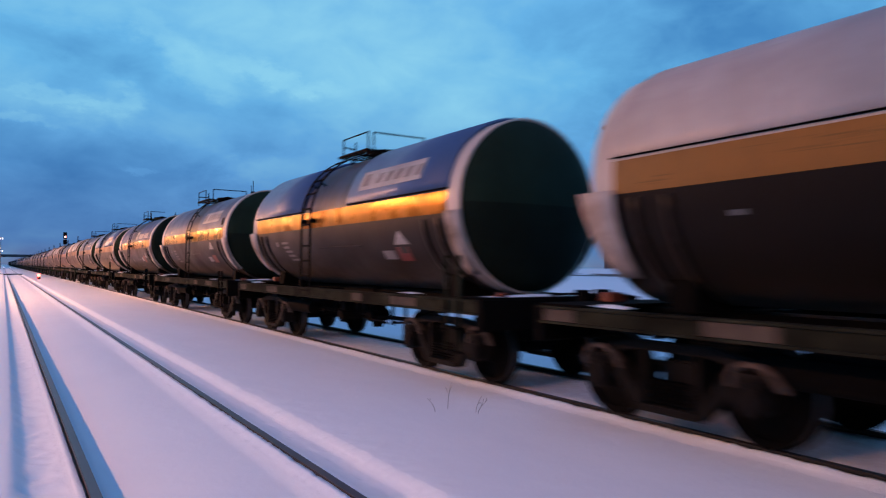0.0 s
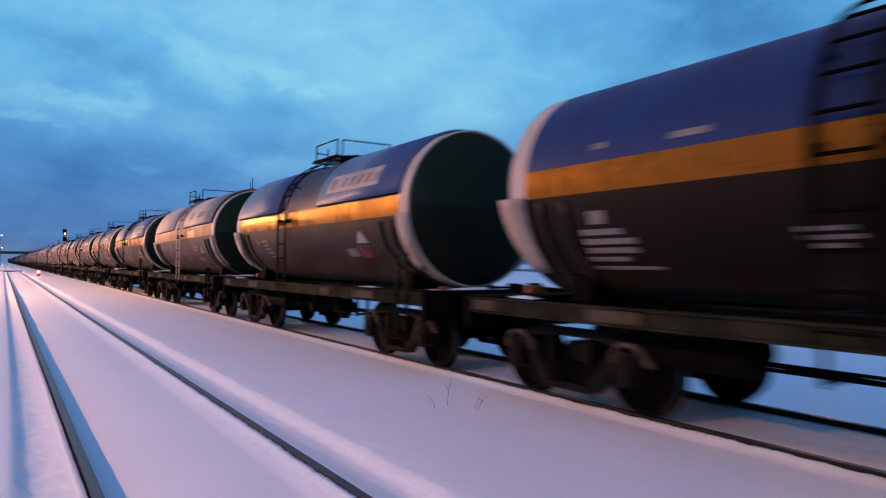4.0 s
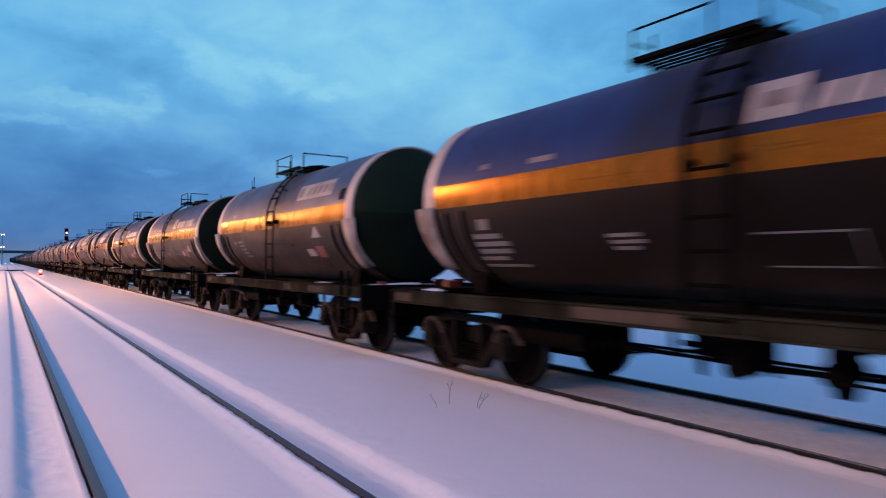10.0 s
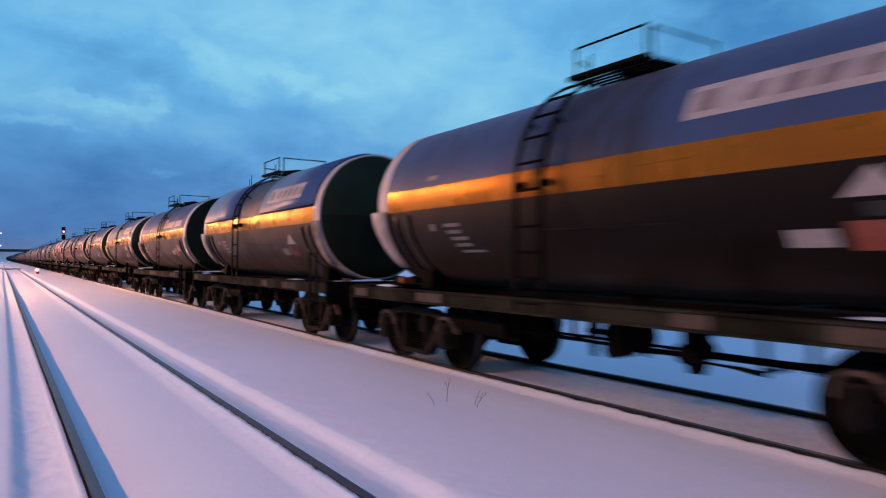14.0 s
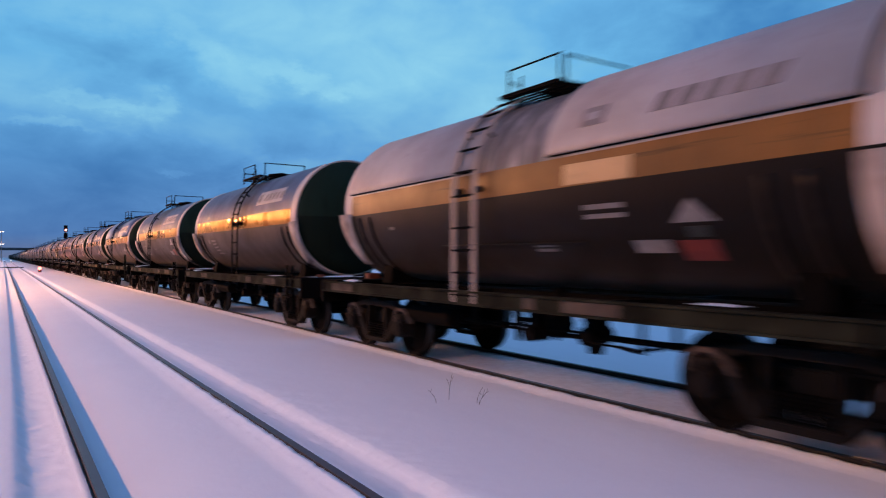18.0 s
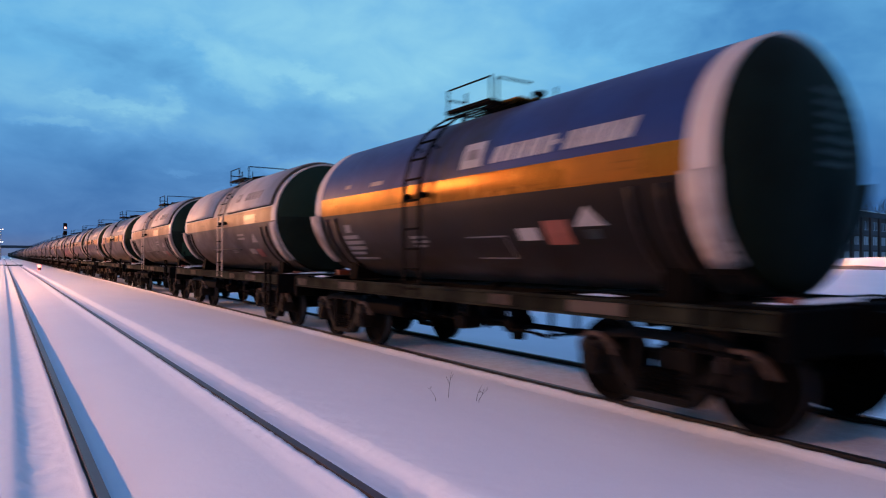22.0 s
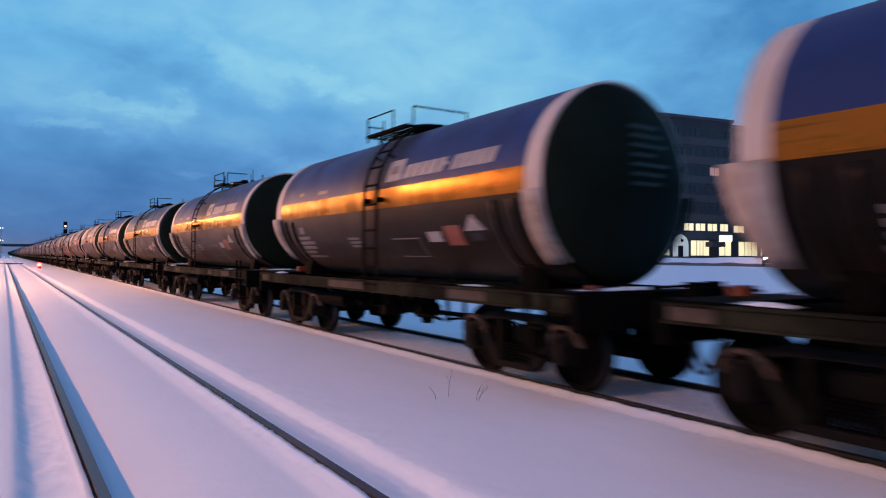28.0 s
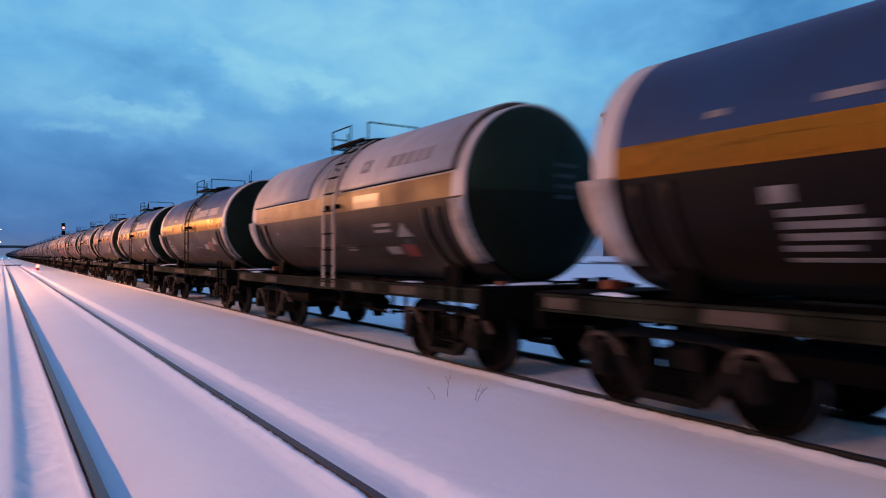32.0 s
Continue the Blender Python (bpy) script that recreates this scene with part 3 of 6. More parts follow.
def make_bogie(parent, y):
    bm = bmesh.new()
    box(bm, -0.95, 0.95, -0.22, 0.22, 0.42, 0.72)
    box(bm, -0.30, 0.30, -0.30, 0.30, 0.72, 0.86)
    bmesh.ops.bevel(bm, geom=bm.edges[:], offset=0.03, segments=2, affect="EDGES")
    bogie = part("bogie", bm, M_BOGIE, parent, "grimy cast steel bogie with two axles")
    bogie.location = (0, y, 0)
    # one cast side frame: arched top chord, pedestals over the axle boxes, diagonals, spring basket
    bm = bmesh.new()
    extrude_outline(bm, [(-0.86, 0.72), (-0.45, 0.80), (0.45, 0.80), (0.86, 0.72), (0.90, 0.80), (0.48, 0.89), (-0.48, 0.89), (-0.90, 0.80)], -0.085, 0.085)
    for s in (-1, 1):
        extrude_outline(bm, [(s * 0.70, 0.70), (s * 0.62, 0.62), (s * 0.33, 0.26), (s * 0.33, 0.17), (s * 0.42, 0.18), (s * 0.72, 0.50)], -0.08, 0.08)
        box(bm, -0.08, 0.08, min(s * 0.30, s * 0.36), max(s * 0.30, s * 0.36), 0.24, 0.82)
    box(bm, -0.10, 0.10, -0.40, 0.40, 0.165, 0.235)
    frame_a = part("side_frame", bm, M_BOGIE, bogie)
    frame_a.location = (-1.018, 0, 0)
    frame_b = again(frame_a, "side_frame", (1.018, 0, 0))
    # pedestal arches over the axle boxes, with outer and inner jaw
    arch = [(1.15, 0.56), (1.16, 0.66), (1.10, 0.76), (1.00, 0.81), (0.84, 0.81), (0.72, 0.75), (0.65, 0.66), (0.60, 0.57), (0.645, 0.57), (0.69, 0.635), (0.76, 0.71), (0.86, 0.762), (0.99, 0.762), (1.08, 0.72), (1.12, 0.65), (1.115, 0.56)]
    bm = bmesh.new()
    extrude_outline(bm, arch, -0.115, -0.01)
    bmesh.ops.bevel(bm, geom=bm.edges[:], offset=0.012, segments=1, affect="EDGES")
    jaw = part("pedestal", bm, M_JAW, bogie, "cast pedestal arch grey with frozen dust")
    jaw.location = (-1.018, 0, 0)
    again(jaw, "pedestal", (-1.018, -1.85, 0), bogie)
    again(jaw, "pedestal", (1.018, 0, 0), bogie, 180)
    again(jaw, "pedestal", (1.018, 1.85, 0), bogie, 180)
    bm = bmesh.new()
    rings = []
    for q in range(13):
        r = 0.085 if q % 2 else 0.066
        rings.append([bm.verts.new((r * math.cos(2 * math.pi * i / 10), r * math.sin(2 * math.pi * i / 10), 0.26 + 0.02 * q)) for i in range(10)])
    for u, v in zip(rings, rings[1:]):
        for i in range(10):
            bm.faces.new((u[i], u[(i + 1) % 10], v[(i + 1) % 10], v[i]))
    spring = part("spring", bm, M_DARK, bogie)
    spots = [(sx * 1.03, 0.19 * q) for sx in (-1, 1) for q in (-1, 0, 1)]
    spring.location = (*spots[0], 0)
    for sx, sy in spots[1:]:
        again(spring, "spring", (sx, sy, 0))
    bm = bmesh.new()
    tube(bm, (-0.14, 0, 0.478), (0.12, 0, 0.478), 0.155, 14)
    tube(bm, (-0.17, 0, 0.478), (-0.14, 0, 0.478), 0.105, 12)
    box(bm, -0.12, 0.10, -0.15, 0.15, 0.60, 0.70)
    abox = part("axle_box", bm, M_BOX, bogie, "dark axle box with a paler top", smooth=0.7)
    abox.location = (-1.03, -0.925, 0)
    again(abox, "axle_box", (-1.03, 0.925, 0))
    again(abox, "axle_box", (1.03, -0.925, 0), turn=180)
    again(abox, "axle_box", (1.03, 0.925, 0), turn=180)
    # brake beams and shoes between the wheels
    for s in (-1, 1):
        bm = bmesh.new()
        tube(bm, (-0.75, s * 0.40, 0.40), (0.75, s * 0.40, 0.40), 0.03, 6)
        for t in (-1, 1):
            box(bm, t * 0.79 - 0.05, t * 0.79 + 0.05, s * 0.425 - 0.035, s * 0.425 + 0.035, 0.28, 0.62)
        part("brake_beam", bm, M_DARK, bogie)
    for s in (-1, 1):
        make_wheelset(bogie, s * 0.925)
    return bogie


# the pale wagons' barrels reach a little further back
LONGER = 0.13


def make_tank(parent, top, full_ring, worn, far_belly=False):
    """The barrel: upper paint, ochre band, black belly, pale end rings."""
    low = -7 if worn else -6.2
    cuts = sorted(set([-90 + 6 * i for i in range(60)] + [low, 8, 172, 187]))
    longer = LONGER if worn else 0.0
    ys = [-4.70 - longer, -4.40 - longer, -2.9, -1.5, 0, 1.5, 2.9, 4.40, 4.70]
    bm = bmesh.new()
    rows = [[bm.verts.new(on_tank(a, y)) for a in cuts] for y in ys]
    for k, (u, v) in enumerate(zip(rows, rows[1:])):
        for i in range(len(cuts)):
            j = (i + 1) % len(cuts)
            mid = cuts[i] + 0.1
            f = bm.faces.new((u[i], u[j], v[j], v[i]))
            if k in (0, len(ys) - 2):
                f.material_index = 3 if full_ring or -8 <= mid < 188 else 2
            elif 8 <= mid < 172:
                f.material_index = 0
            elif low <= mid < 8 or 172 <= mid < 187:
                f.material_index = 1
            else:
                f.material_index = 2
    bmesh.ops.recalc_face_normals(bm, faces=bm.faces[:])
    if worn:
        rise_lines(bm)
    return part("tank", bm, [top, M_YELLOW_WORN_FAR if worn or far_belly else M_YELLOW, M_BELLY_FAR if far_belly else M_BLACK, M_RING], parent, smooth=0.5)


def make_ladder(parent, y, pale, top_a=66):
    """Ladder from the side sill to the tank's top, on the near side."""
    wide, mat = (0.045, M_LADDER_PALE) if pale else (0.038, M_DARK)
    bm = bmesh.new()
    path = [(-1.47, 1.05), (-1.47, 2.35)] + [(-(RAD + 0.12) * math.cos(radians(a)), AXIS + (RAD + 0.12) * math.sin(radians(a))) for a in range(0, top_a + 1, 11)]
    for s in (-0.24, 0.24):
        rings = []
        for i, (px, pz) in enumerate(path):
            (xa, za), (xb, zb) = path[max(i - 1, 0)], path[min(i + 1, len(path) - 1)]
            d = Vector((xb - xa, 0, zb - za)).normalized()
            nrm = Vector((d.z, 0, -d.x)) * 0.012
            rings.append([bm.verts.new(Vector((px, y + s + oy, pz)) + nrm * on) for oy, on in ((-wide, -1), (wide, -1), (wide, 1), (-wide, 1))])
        for u, v in zip(rings, rings[1:]):
            for q in range(4):
                bm.faces.new((u[q], u[(q + 1) % 4], v[(q + 1) % 4], v[q]))
        bm.faces.new(rings[0])
        bm.faces.new(rings[-1])
    bmesh.ops.recalc_face_normals(bm, faces=bm.faces[:])
    lad = part("ladder", bm, mat, parent, "pale grey steel ladder" if pale else "black steel ladder")
    bm = bmesh.new()
    tube(bm, (0, -0.24, 0), (0, 0.24, 0), 0.019, 6)
    box(bm, -0.03, 0.03, -0.24, 0.24, -0.008, 0.008)
    rung = part("rung", bm, M_DARK, lad)
    places = [(-1.47, 1.15 + 0.31 * i) for i in range(4)]
    places += [(-(RAD + 0.12) * math.cos(radians(a)), AXIS + (RAD + 0.12) * math.sin(radians(a))) for a in range(-3, top_a, 13)]
    rung.location = (places[0][0], y, places[0][1])
    for px, pz in places[1:]:
        again(rung, "rung", (px, y, pz))
    # stand-off brackets
    for a in (0, 33):
        for s in (-0.24, 0.24):
            bm = bmesh.new()
            tube(bm, on_tank(a, y + s, RAD - 0.01), on_tank(a, y + s, RAD + 0.11), 0.045 if a == 0 else 0.02, 6)
            part("bracket", bm, M_DARK, lad)
    return lad


def make_platform(parent, y0, y1, r0, r1, kind):
    z, xl, xr = 3.972, -0.78, 0.50
    bm = bmesh.new()
    bars_n = 12
    for y in (y0, (y0 + y1) / 2, y1):
        box(bm, xl, xr, y - 0.025, y + 0.025, z - 0.03, z - 0.002)
    for x in (xl, xr):
        box(bm, x - 0.03, x + 0.03, y0 - 0.03, y1 + 0.03, z - 0.03, z + 0.022)
    plat = part("platform", bm, M_DARK, parent, "dark steel grating platform round the filling hatch")
    bm = bmesh.new()
    box(bm, -0.022, 0.022, y0, y1, z, z + 0.018)
    slat = part("slat", bm, M_DARK, plat)
    for i in range(bars_n):
        x = xl + 0.055 + i * (xr - xl - 0.11) / (bars_n - 1)
        if i == 0:
            slat.location = (x, 0, 0)
        else:
            again(slat, "slat", (x, 0, 0))
    for x in (-0.55, 0.42):
        for y in (y0 + 0.1, y1 - 0.1):
            bm = bmesh.new()
            tube(bm, (x, y, AXIS + math.sqrt(RAD ** 2 - x * x) - 0.01), (x, y, z - 0.05), 0.03, 6)
            part("platform_support", bm, M_DARK, plat)
    bm = bmesh.new()
    tube(bm, (0, 0, z - 0.12), (0, 0, z + 0.36), 0.016, 6)
    post = part("railing_post", bm, M_DARK, plat)
    spots = [(xl, r0), (xl, r1), (xr, y0), (xl + 0.35, y1), (xl + 0.12, y0)]
    post.location = (*spots[0], 0)
    for x, y in spots[1:]:
        again(post, "railing_post", (x, y, 0))
    for a, b in (((xl, r0, z + 0.35), (xl, r1, z + 0.35)), ((xl + 0.12, y0, z + 0.35), (0.0 if kind.startswith("navy") and kind != "navy_turned" else xr, y0, z + 0.35)), ((xl, r1, z + 0.20), (xl + 0.35, y1, z + 0.20))):
        bm = bmesh.new()
        tube(bm, a, b, 0.015, 6)
        part("railing_bar", bm, M_DARK, plat)
    # hatch, valves
    bm = bmesh.new()
    tube(bm, (0, 0.0, AXIS + RAD - 0.08), (0, 0.0, z + 0.06), 0.34, 20)
    hatch = part("hatch", bm, M_DARK, parent, smooth=0.7)
    bm = bmesh.new()
    tube(bm, (0, 0.0, z + 0.06), (0, 0.0, z + 0.11), 0.38, 20)
    tube(bm, (0, 0.0, z + 0.11), (0, 0.0, z + 0.16), 0.24, 20, r2=0.1)
    part("hatch_lid", bm, M_DARK, hatch, smooth=0.7)
    bm = bmesh.new()
    tube(bm, (0, 0, AXIS + RAD - 0.05), (0, 0, AXIS + RAD + 0.13), 0.06, 10)
    tube(bm, (0, 0, AXIS + RAD + 0.13), (0, 0, AXIS + RAD + 0.18), 0.10, 10)
    valve = part("safety_valve", bm, M_DARK, parent, smooth=0.7)
    valve.location = (0.35, y0 - 0.15, -0.05)
    if kind in ("navy", "navy_faded", "navy_worn"):
        again(valve, "safety_valve", (-0.22, y0 - 0.42, -0.06))
        part("hatch_step", solid(0.01, (-0.60, -0.10, y0 - 0.42, y0 - 0.06, z - 0.035, z - 0.004)), M_YELLOW, plat, "ochre steel step beside the platform")
    return plat


# tan repaints along the sill; the middle navy_turned one paints in a lamplit stretch
SILL_PATCHES = {"pale_turned": ((-0.92, -0.72), (-2.25, -1.40), (4.1, 5.0)), "navy_turned": ((-3.75, -2.87), (-0.2, 1.3), (4.85, 5.33))}


def make_frame(parent, kind):
    """Underframe: side sills, centre sill, end beams, decks, saddles, straps."""
    bm = bmesh.new()
    prof = [(-0.13, 1.015), (0.02, 1.015), (0.02, 1.215), (-0.13, 1.215), (-0.13, 1.190), (-0.10, 1.185), (-0.10, 1.045), (-0.13, 1.040)]
    ends = [[bm.verts.new((x, y, z)) for x, z in prof] for y in (-5.40, 5.40)]
    bm.faces.new(ends[0])
    bm.faces.new(ends[1][::-1])
    for q in range(8):
        bm.faces.new((ends[0][q], ends[1][q], ends[1][(q + 1) % 8], ends[0][(q + 1) % 8]))
    bmesh.ops.recalc_face_normals(bm, faces=bm.faces[:])
    sill = part("side_sill", bm, M_FRAME, parent)
    sill.location = (-1.38, 0, 0)
    again(sill, "side_sill", (1.38, 0, 0), turn=180)
    for y0, y1 in SILL_PATCHES.get(kind, ((4.85, 5.33), (2.5, 3.2), (-1.9, -1.5), (-3.75, -2.95))):
        bm = bmesh.new()
        box(bm, -0.106, -0.099, y0, y1, 1.048, 1.182)
        part("paint_patch", bm, M_PATCH, sill, "tan patch on the olive sill")
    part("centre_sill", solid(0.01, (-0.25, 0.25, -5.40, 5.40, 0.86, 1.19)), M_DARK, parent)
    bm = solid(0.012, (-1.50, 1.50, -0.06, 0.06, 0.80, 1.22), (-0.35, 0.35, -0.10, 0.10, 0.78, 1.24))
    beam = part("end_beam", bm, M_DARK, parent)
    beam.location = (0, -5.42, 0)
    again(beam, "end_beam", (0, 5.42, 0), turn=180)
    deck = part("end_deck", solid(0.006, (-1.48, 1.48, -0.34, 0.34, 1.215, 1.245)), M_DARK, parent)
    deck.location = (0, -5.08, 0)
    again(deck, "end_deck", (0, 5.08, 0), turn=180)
    # saddles under the barrel
    bm = bmesh.new()
    pts = [(-0.88, 1.21)] + [(-0.84 + 0.21 * i, AXIS - math.sqrt(RAD ** 2 - (-0.84 + 0.21 * i) ** 2) - 0.005) for i in range(9)] + [(0.88, 1.21)]
    a = [bm.verts.new((x, -0.16, z)) for x, z in pts]
    b = [bm.verts.new((x, 0.16, z)) for x, z in pts]
    bm.faces.new(a)
    bm.faces.new(b[::-1])
    for i in range(len(pts)):
        j = (i + 1) % len(pts)
        bm.faces.new((a[i], b[i], b[j], a[j]))
    bmesh.ops.recalc_face_normals(bm, faces=bm.faces[:])
    saddle = part("saddle", bm, M_DARK, parent)
    saddle.location = (0, -3.9, 0)
    again(saddle, "saddle", (0, 3.9, 0))
    # tie straps with their tension rods
    for y in (-3.72, 3.72, -4.12, 4.12):
        bm = bmesh.new()
        shell(bm, RAD - 0.005, RAD + 0.022, -58, -9, y - 0.05, y + 0.05)
        shell(bm, RAD - 0.005, RAD + 0.03, -30, -9, y - 0.018, y + 0.018)
        part("tie_strap", bm, M_BLACK, parent, smooth=0.5)
    # cross bearers
    bm = solid(0.0, (-1.30, 1.30, -0.06, 0.06, 0.95, 1.18))
    bearer = part("cross_bearer", bm, M_DARK, parent)
    bearer.location = (0, -1.6, 0)
    again(bearer, "cross_bearer", (0, 1.6, 0))
    again(bearer, "cross_bearer", (0, -3.9, 0))
    again(bearer, "cross_bearer", (0, 3.9, 0))


def make_running_gear(parent, kind):
    tall = 1.82 if kind == "covered" else 1.5
    for s, turn in ((-1, 0), (1, 180)):
        bm = bmesh.new()
        box(bm, -0.11, 0.11, -0.42, 0.05, 0.93, 1.16)
        box(bm, -0.20, 0.20, -0.62, -0.38, 0.88, 1.20)
        box(bm, -0.20, -0.08, -0.74, -0.60, 0.92, 1.18)
        tube(bm, (0.10, -0.50, 1.20), (0.10, -0.50, 1.26), 0.05, 8)
        box(bm, -0.16, 0.10, -0.66, -0.44, 1.20, 1.30)
        box(bm, 0.16, 0.30, -0.60, -0.42, 1.12, 1.36)
        tube(bm, (-0.30, -0.02, 1.27), (0.22, -0.30, 1.31), 0.018, 6)
        ob = part("coupler", bm, M_DARK, parent, "dark automatic knuckle coupler")
        ob.location = (0, s * 5.46, 0)
        ob.rotation_euler = (0, 0, radians(turn))
        bm = bmesh.new()
        pts = [Vector((0.36, -0.05, 0.86))]
        for i in range(1, 9):
            f = i / 8
            pts.append(Vector((0.36 - 0.20 * f, -0.05 - 0.55 * f, 0.86 - 0.52 * math.sin(math.pi * min(1, f * 0.72)))))
        sweep(bm, pts, 0.026, 7)
        ob = part("brake_hose", bm, M_HOSE, parent, smooth=1.2)
        ob.location = (0, s * 5.46, 0)
        ob.rotation_euler = (0, 0, radians(turn))
    bm = bmesh.new()
    tube(bm, (-0.55, 1.75, 0.80), (-0.55, 2.55, 0.80), 0.19, 16)
    tube(bm, (-0.55, 1.66, 0.80), (-0.55, 1.75, 0.80), 0.10, 16, r2=0.19)
    tube(bm, (-0.55, 2.55, 0.80), (-0.55, 2.64, 0.80), 0.19, 16, r2=0.10)
    part("air_reservoir", bm, M_DARK, parent, smooth=0.6)
    bm = bmesh.new()
    tube(bm, (-0.45, -0.35, 0.78), (-0.45, 0.20, 0.78), 0.17, 16)
    tube(bm, (-0.45, 0.20, 0.78), (-0.45, 0.62, 0.78), 0.035, 8)
    part("brake_cylinder", bm, M_DARK, parent, smooth=0.6)
    bm = bmesh.new()
    box(bm, -0.92, -0.70, -1.38, -1.18, 0.66, 1.0)
    tube(bm, (-1.02, -1.28, 0.74), (-0.62, -1.28, 0.74), 0.11, 12)
    tube(bm, (-0.84, -1.30, 0.70), (-0.84, -1.30, 0.53), 0.13, 12, r2=0.09)
    part("distributor_valve", bm, M_DARK, parent)
    bm = bmesh.new()
    tube(bm, (-0.62, -3.0, 0.72), (-0.62, 3.0, 0.72), 0.018, 6)
    tube(bm, (-0.30, -3.0, 0.64), (-0.30, 3.0, 0.60), 0.020, 6)
    tube(bm, (-1.0, -5.3, 0.98), (-1.0, 5.3, 0.98), 0.020, 6)
    part("brake_rod", bm, M_DARK, parent)
    bm = bmesh.new()
    tube(bm, (-1.10, -1.28, 0.70), (-1.10, -2.15, 0.68), 0.014, 6)
    tube(bm, (-1.10, -1.90, 0.69), (-1.10, -2.15, 0.66), 0.024, 6)
    part("release_lever", bm, M_DARK, parent)
    bm = bmesh.new()
    tube(bm, (-0.20, 0.0, 1.25), (-0.20, 0.0, 0.78), 0.10, 12)
    tube(bm, (-0.20, 0.0, 0.78), (-0.20, 0.0, 0.66), 0.05, 8)
    part("drain_valve", bm, M_DARK, parent, smooth=0.7)
    bm = bmesh.new()
    tube(bm, (-0.95, 2.95, 0.74), (-0.95, 1.55, 0.74), 0.145, 14)
    part("spare_reservoir", bm, M_DARK, parent, smooth=0.6)
    for y, z in ((2.75, 0.62), (1.75, 0.65), (0.95, 0.62), (0.35, 0.70), (-0.75, 0.64), (-2.1, 0.62), (-2.55, 0.70)):
        bm = bmesh.new()
        box(bm, -0.98, -0.94, y - 0.025, y + 0.025, z, 1.05)
        tube(bm, (-1.0, y, z + 0.04), (-0.55, y, z + 0.04), 0.022, 6)
        part("hanger", bm, M_DARK, parent)
    for ya, yb, za, zb in ((1.4, -0.6, 0.74, 0.68), (-0.6, -2.6, 0.68, 0.76), (2.9, 1.3, 0.70, 0.74)):
        bm = bmesh.new()
        tube(bm, (-0.90, ya, za), (-0.80, yb, zb), 0.020, 6)
        part("pull_rod", bm, M_DARK, parent)
    bm = bmesh.new()
    extrude_outline(bm, [(-0.10, 1.05), (0.10, 1.05), (0.06, 0.78), (0.03, 0.56), (-0.03, 0.56), (-0.06, 0.78)], -0.99, -0.955)
    part("brake_lever", bm, M_DARK, parent)
    bm = bmesh.new()
    tube(bm, (-1.28, -0.55, 0.72), (-0.95, -0.55, 0.72), 0.10, 12)
    box(bm, -1.20, -1.0, -0.62, -0.48, 0.78, 1.02)
    part("regulator", bm, M_DARK, parent)
    # footstep and handrail at the near corner
    bm = bmesh.new()
    for y in (-4.62, -4.98):
        tube(bm, (-1.52, y, 1.18), (-1.52, y, 0.48), 0.016, 6)
    box(bm, -1.60, -1.46, -5.0, -4.60, 0.47, 0.50)
    box(bm, -1.60, -1.46, -5.0, -4.60, 0.80, 0.825)
    part("footstep", bm, M_DARK, parent)
    for y in (-4.66, -4.98):
        bm = bmesh.new()
        box(bm, -1.535, -1.485, y - 0.006, y + 0.006, 0.46, tall)
        box(bm, -1.535, -1.523, y - 0.006, y + 0.032, 0.46, tall)
        part("corner_post", bm, M_FRAME if tall > 1.7 else M_DARK, parent, "olive angle-iron corner post" if tall > 1.7 else "")
    bm = solid(0.01, (-1.02, -0.88, -5.26, -5.15, 1.245, 1.305))
    part("end_marker", bm, M_ORANGE_MARK, parent, "faded orange box on the end deck")
    bm = solid(0.015, (-0.62, -0.36, 5.12, 5.30, 1.245, 1.36))
    part("end_marker", bm, M_ORANGE_MARK, parent, "faded orange box on the end deck")


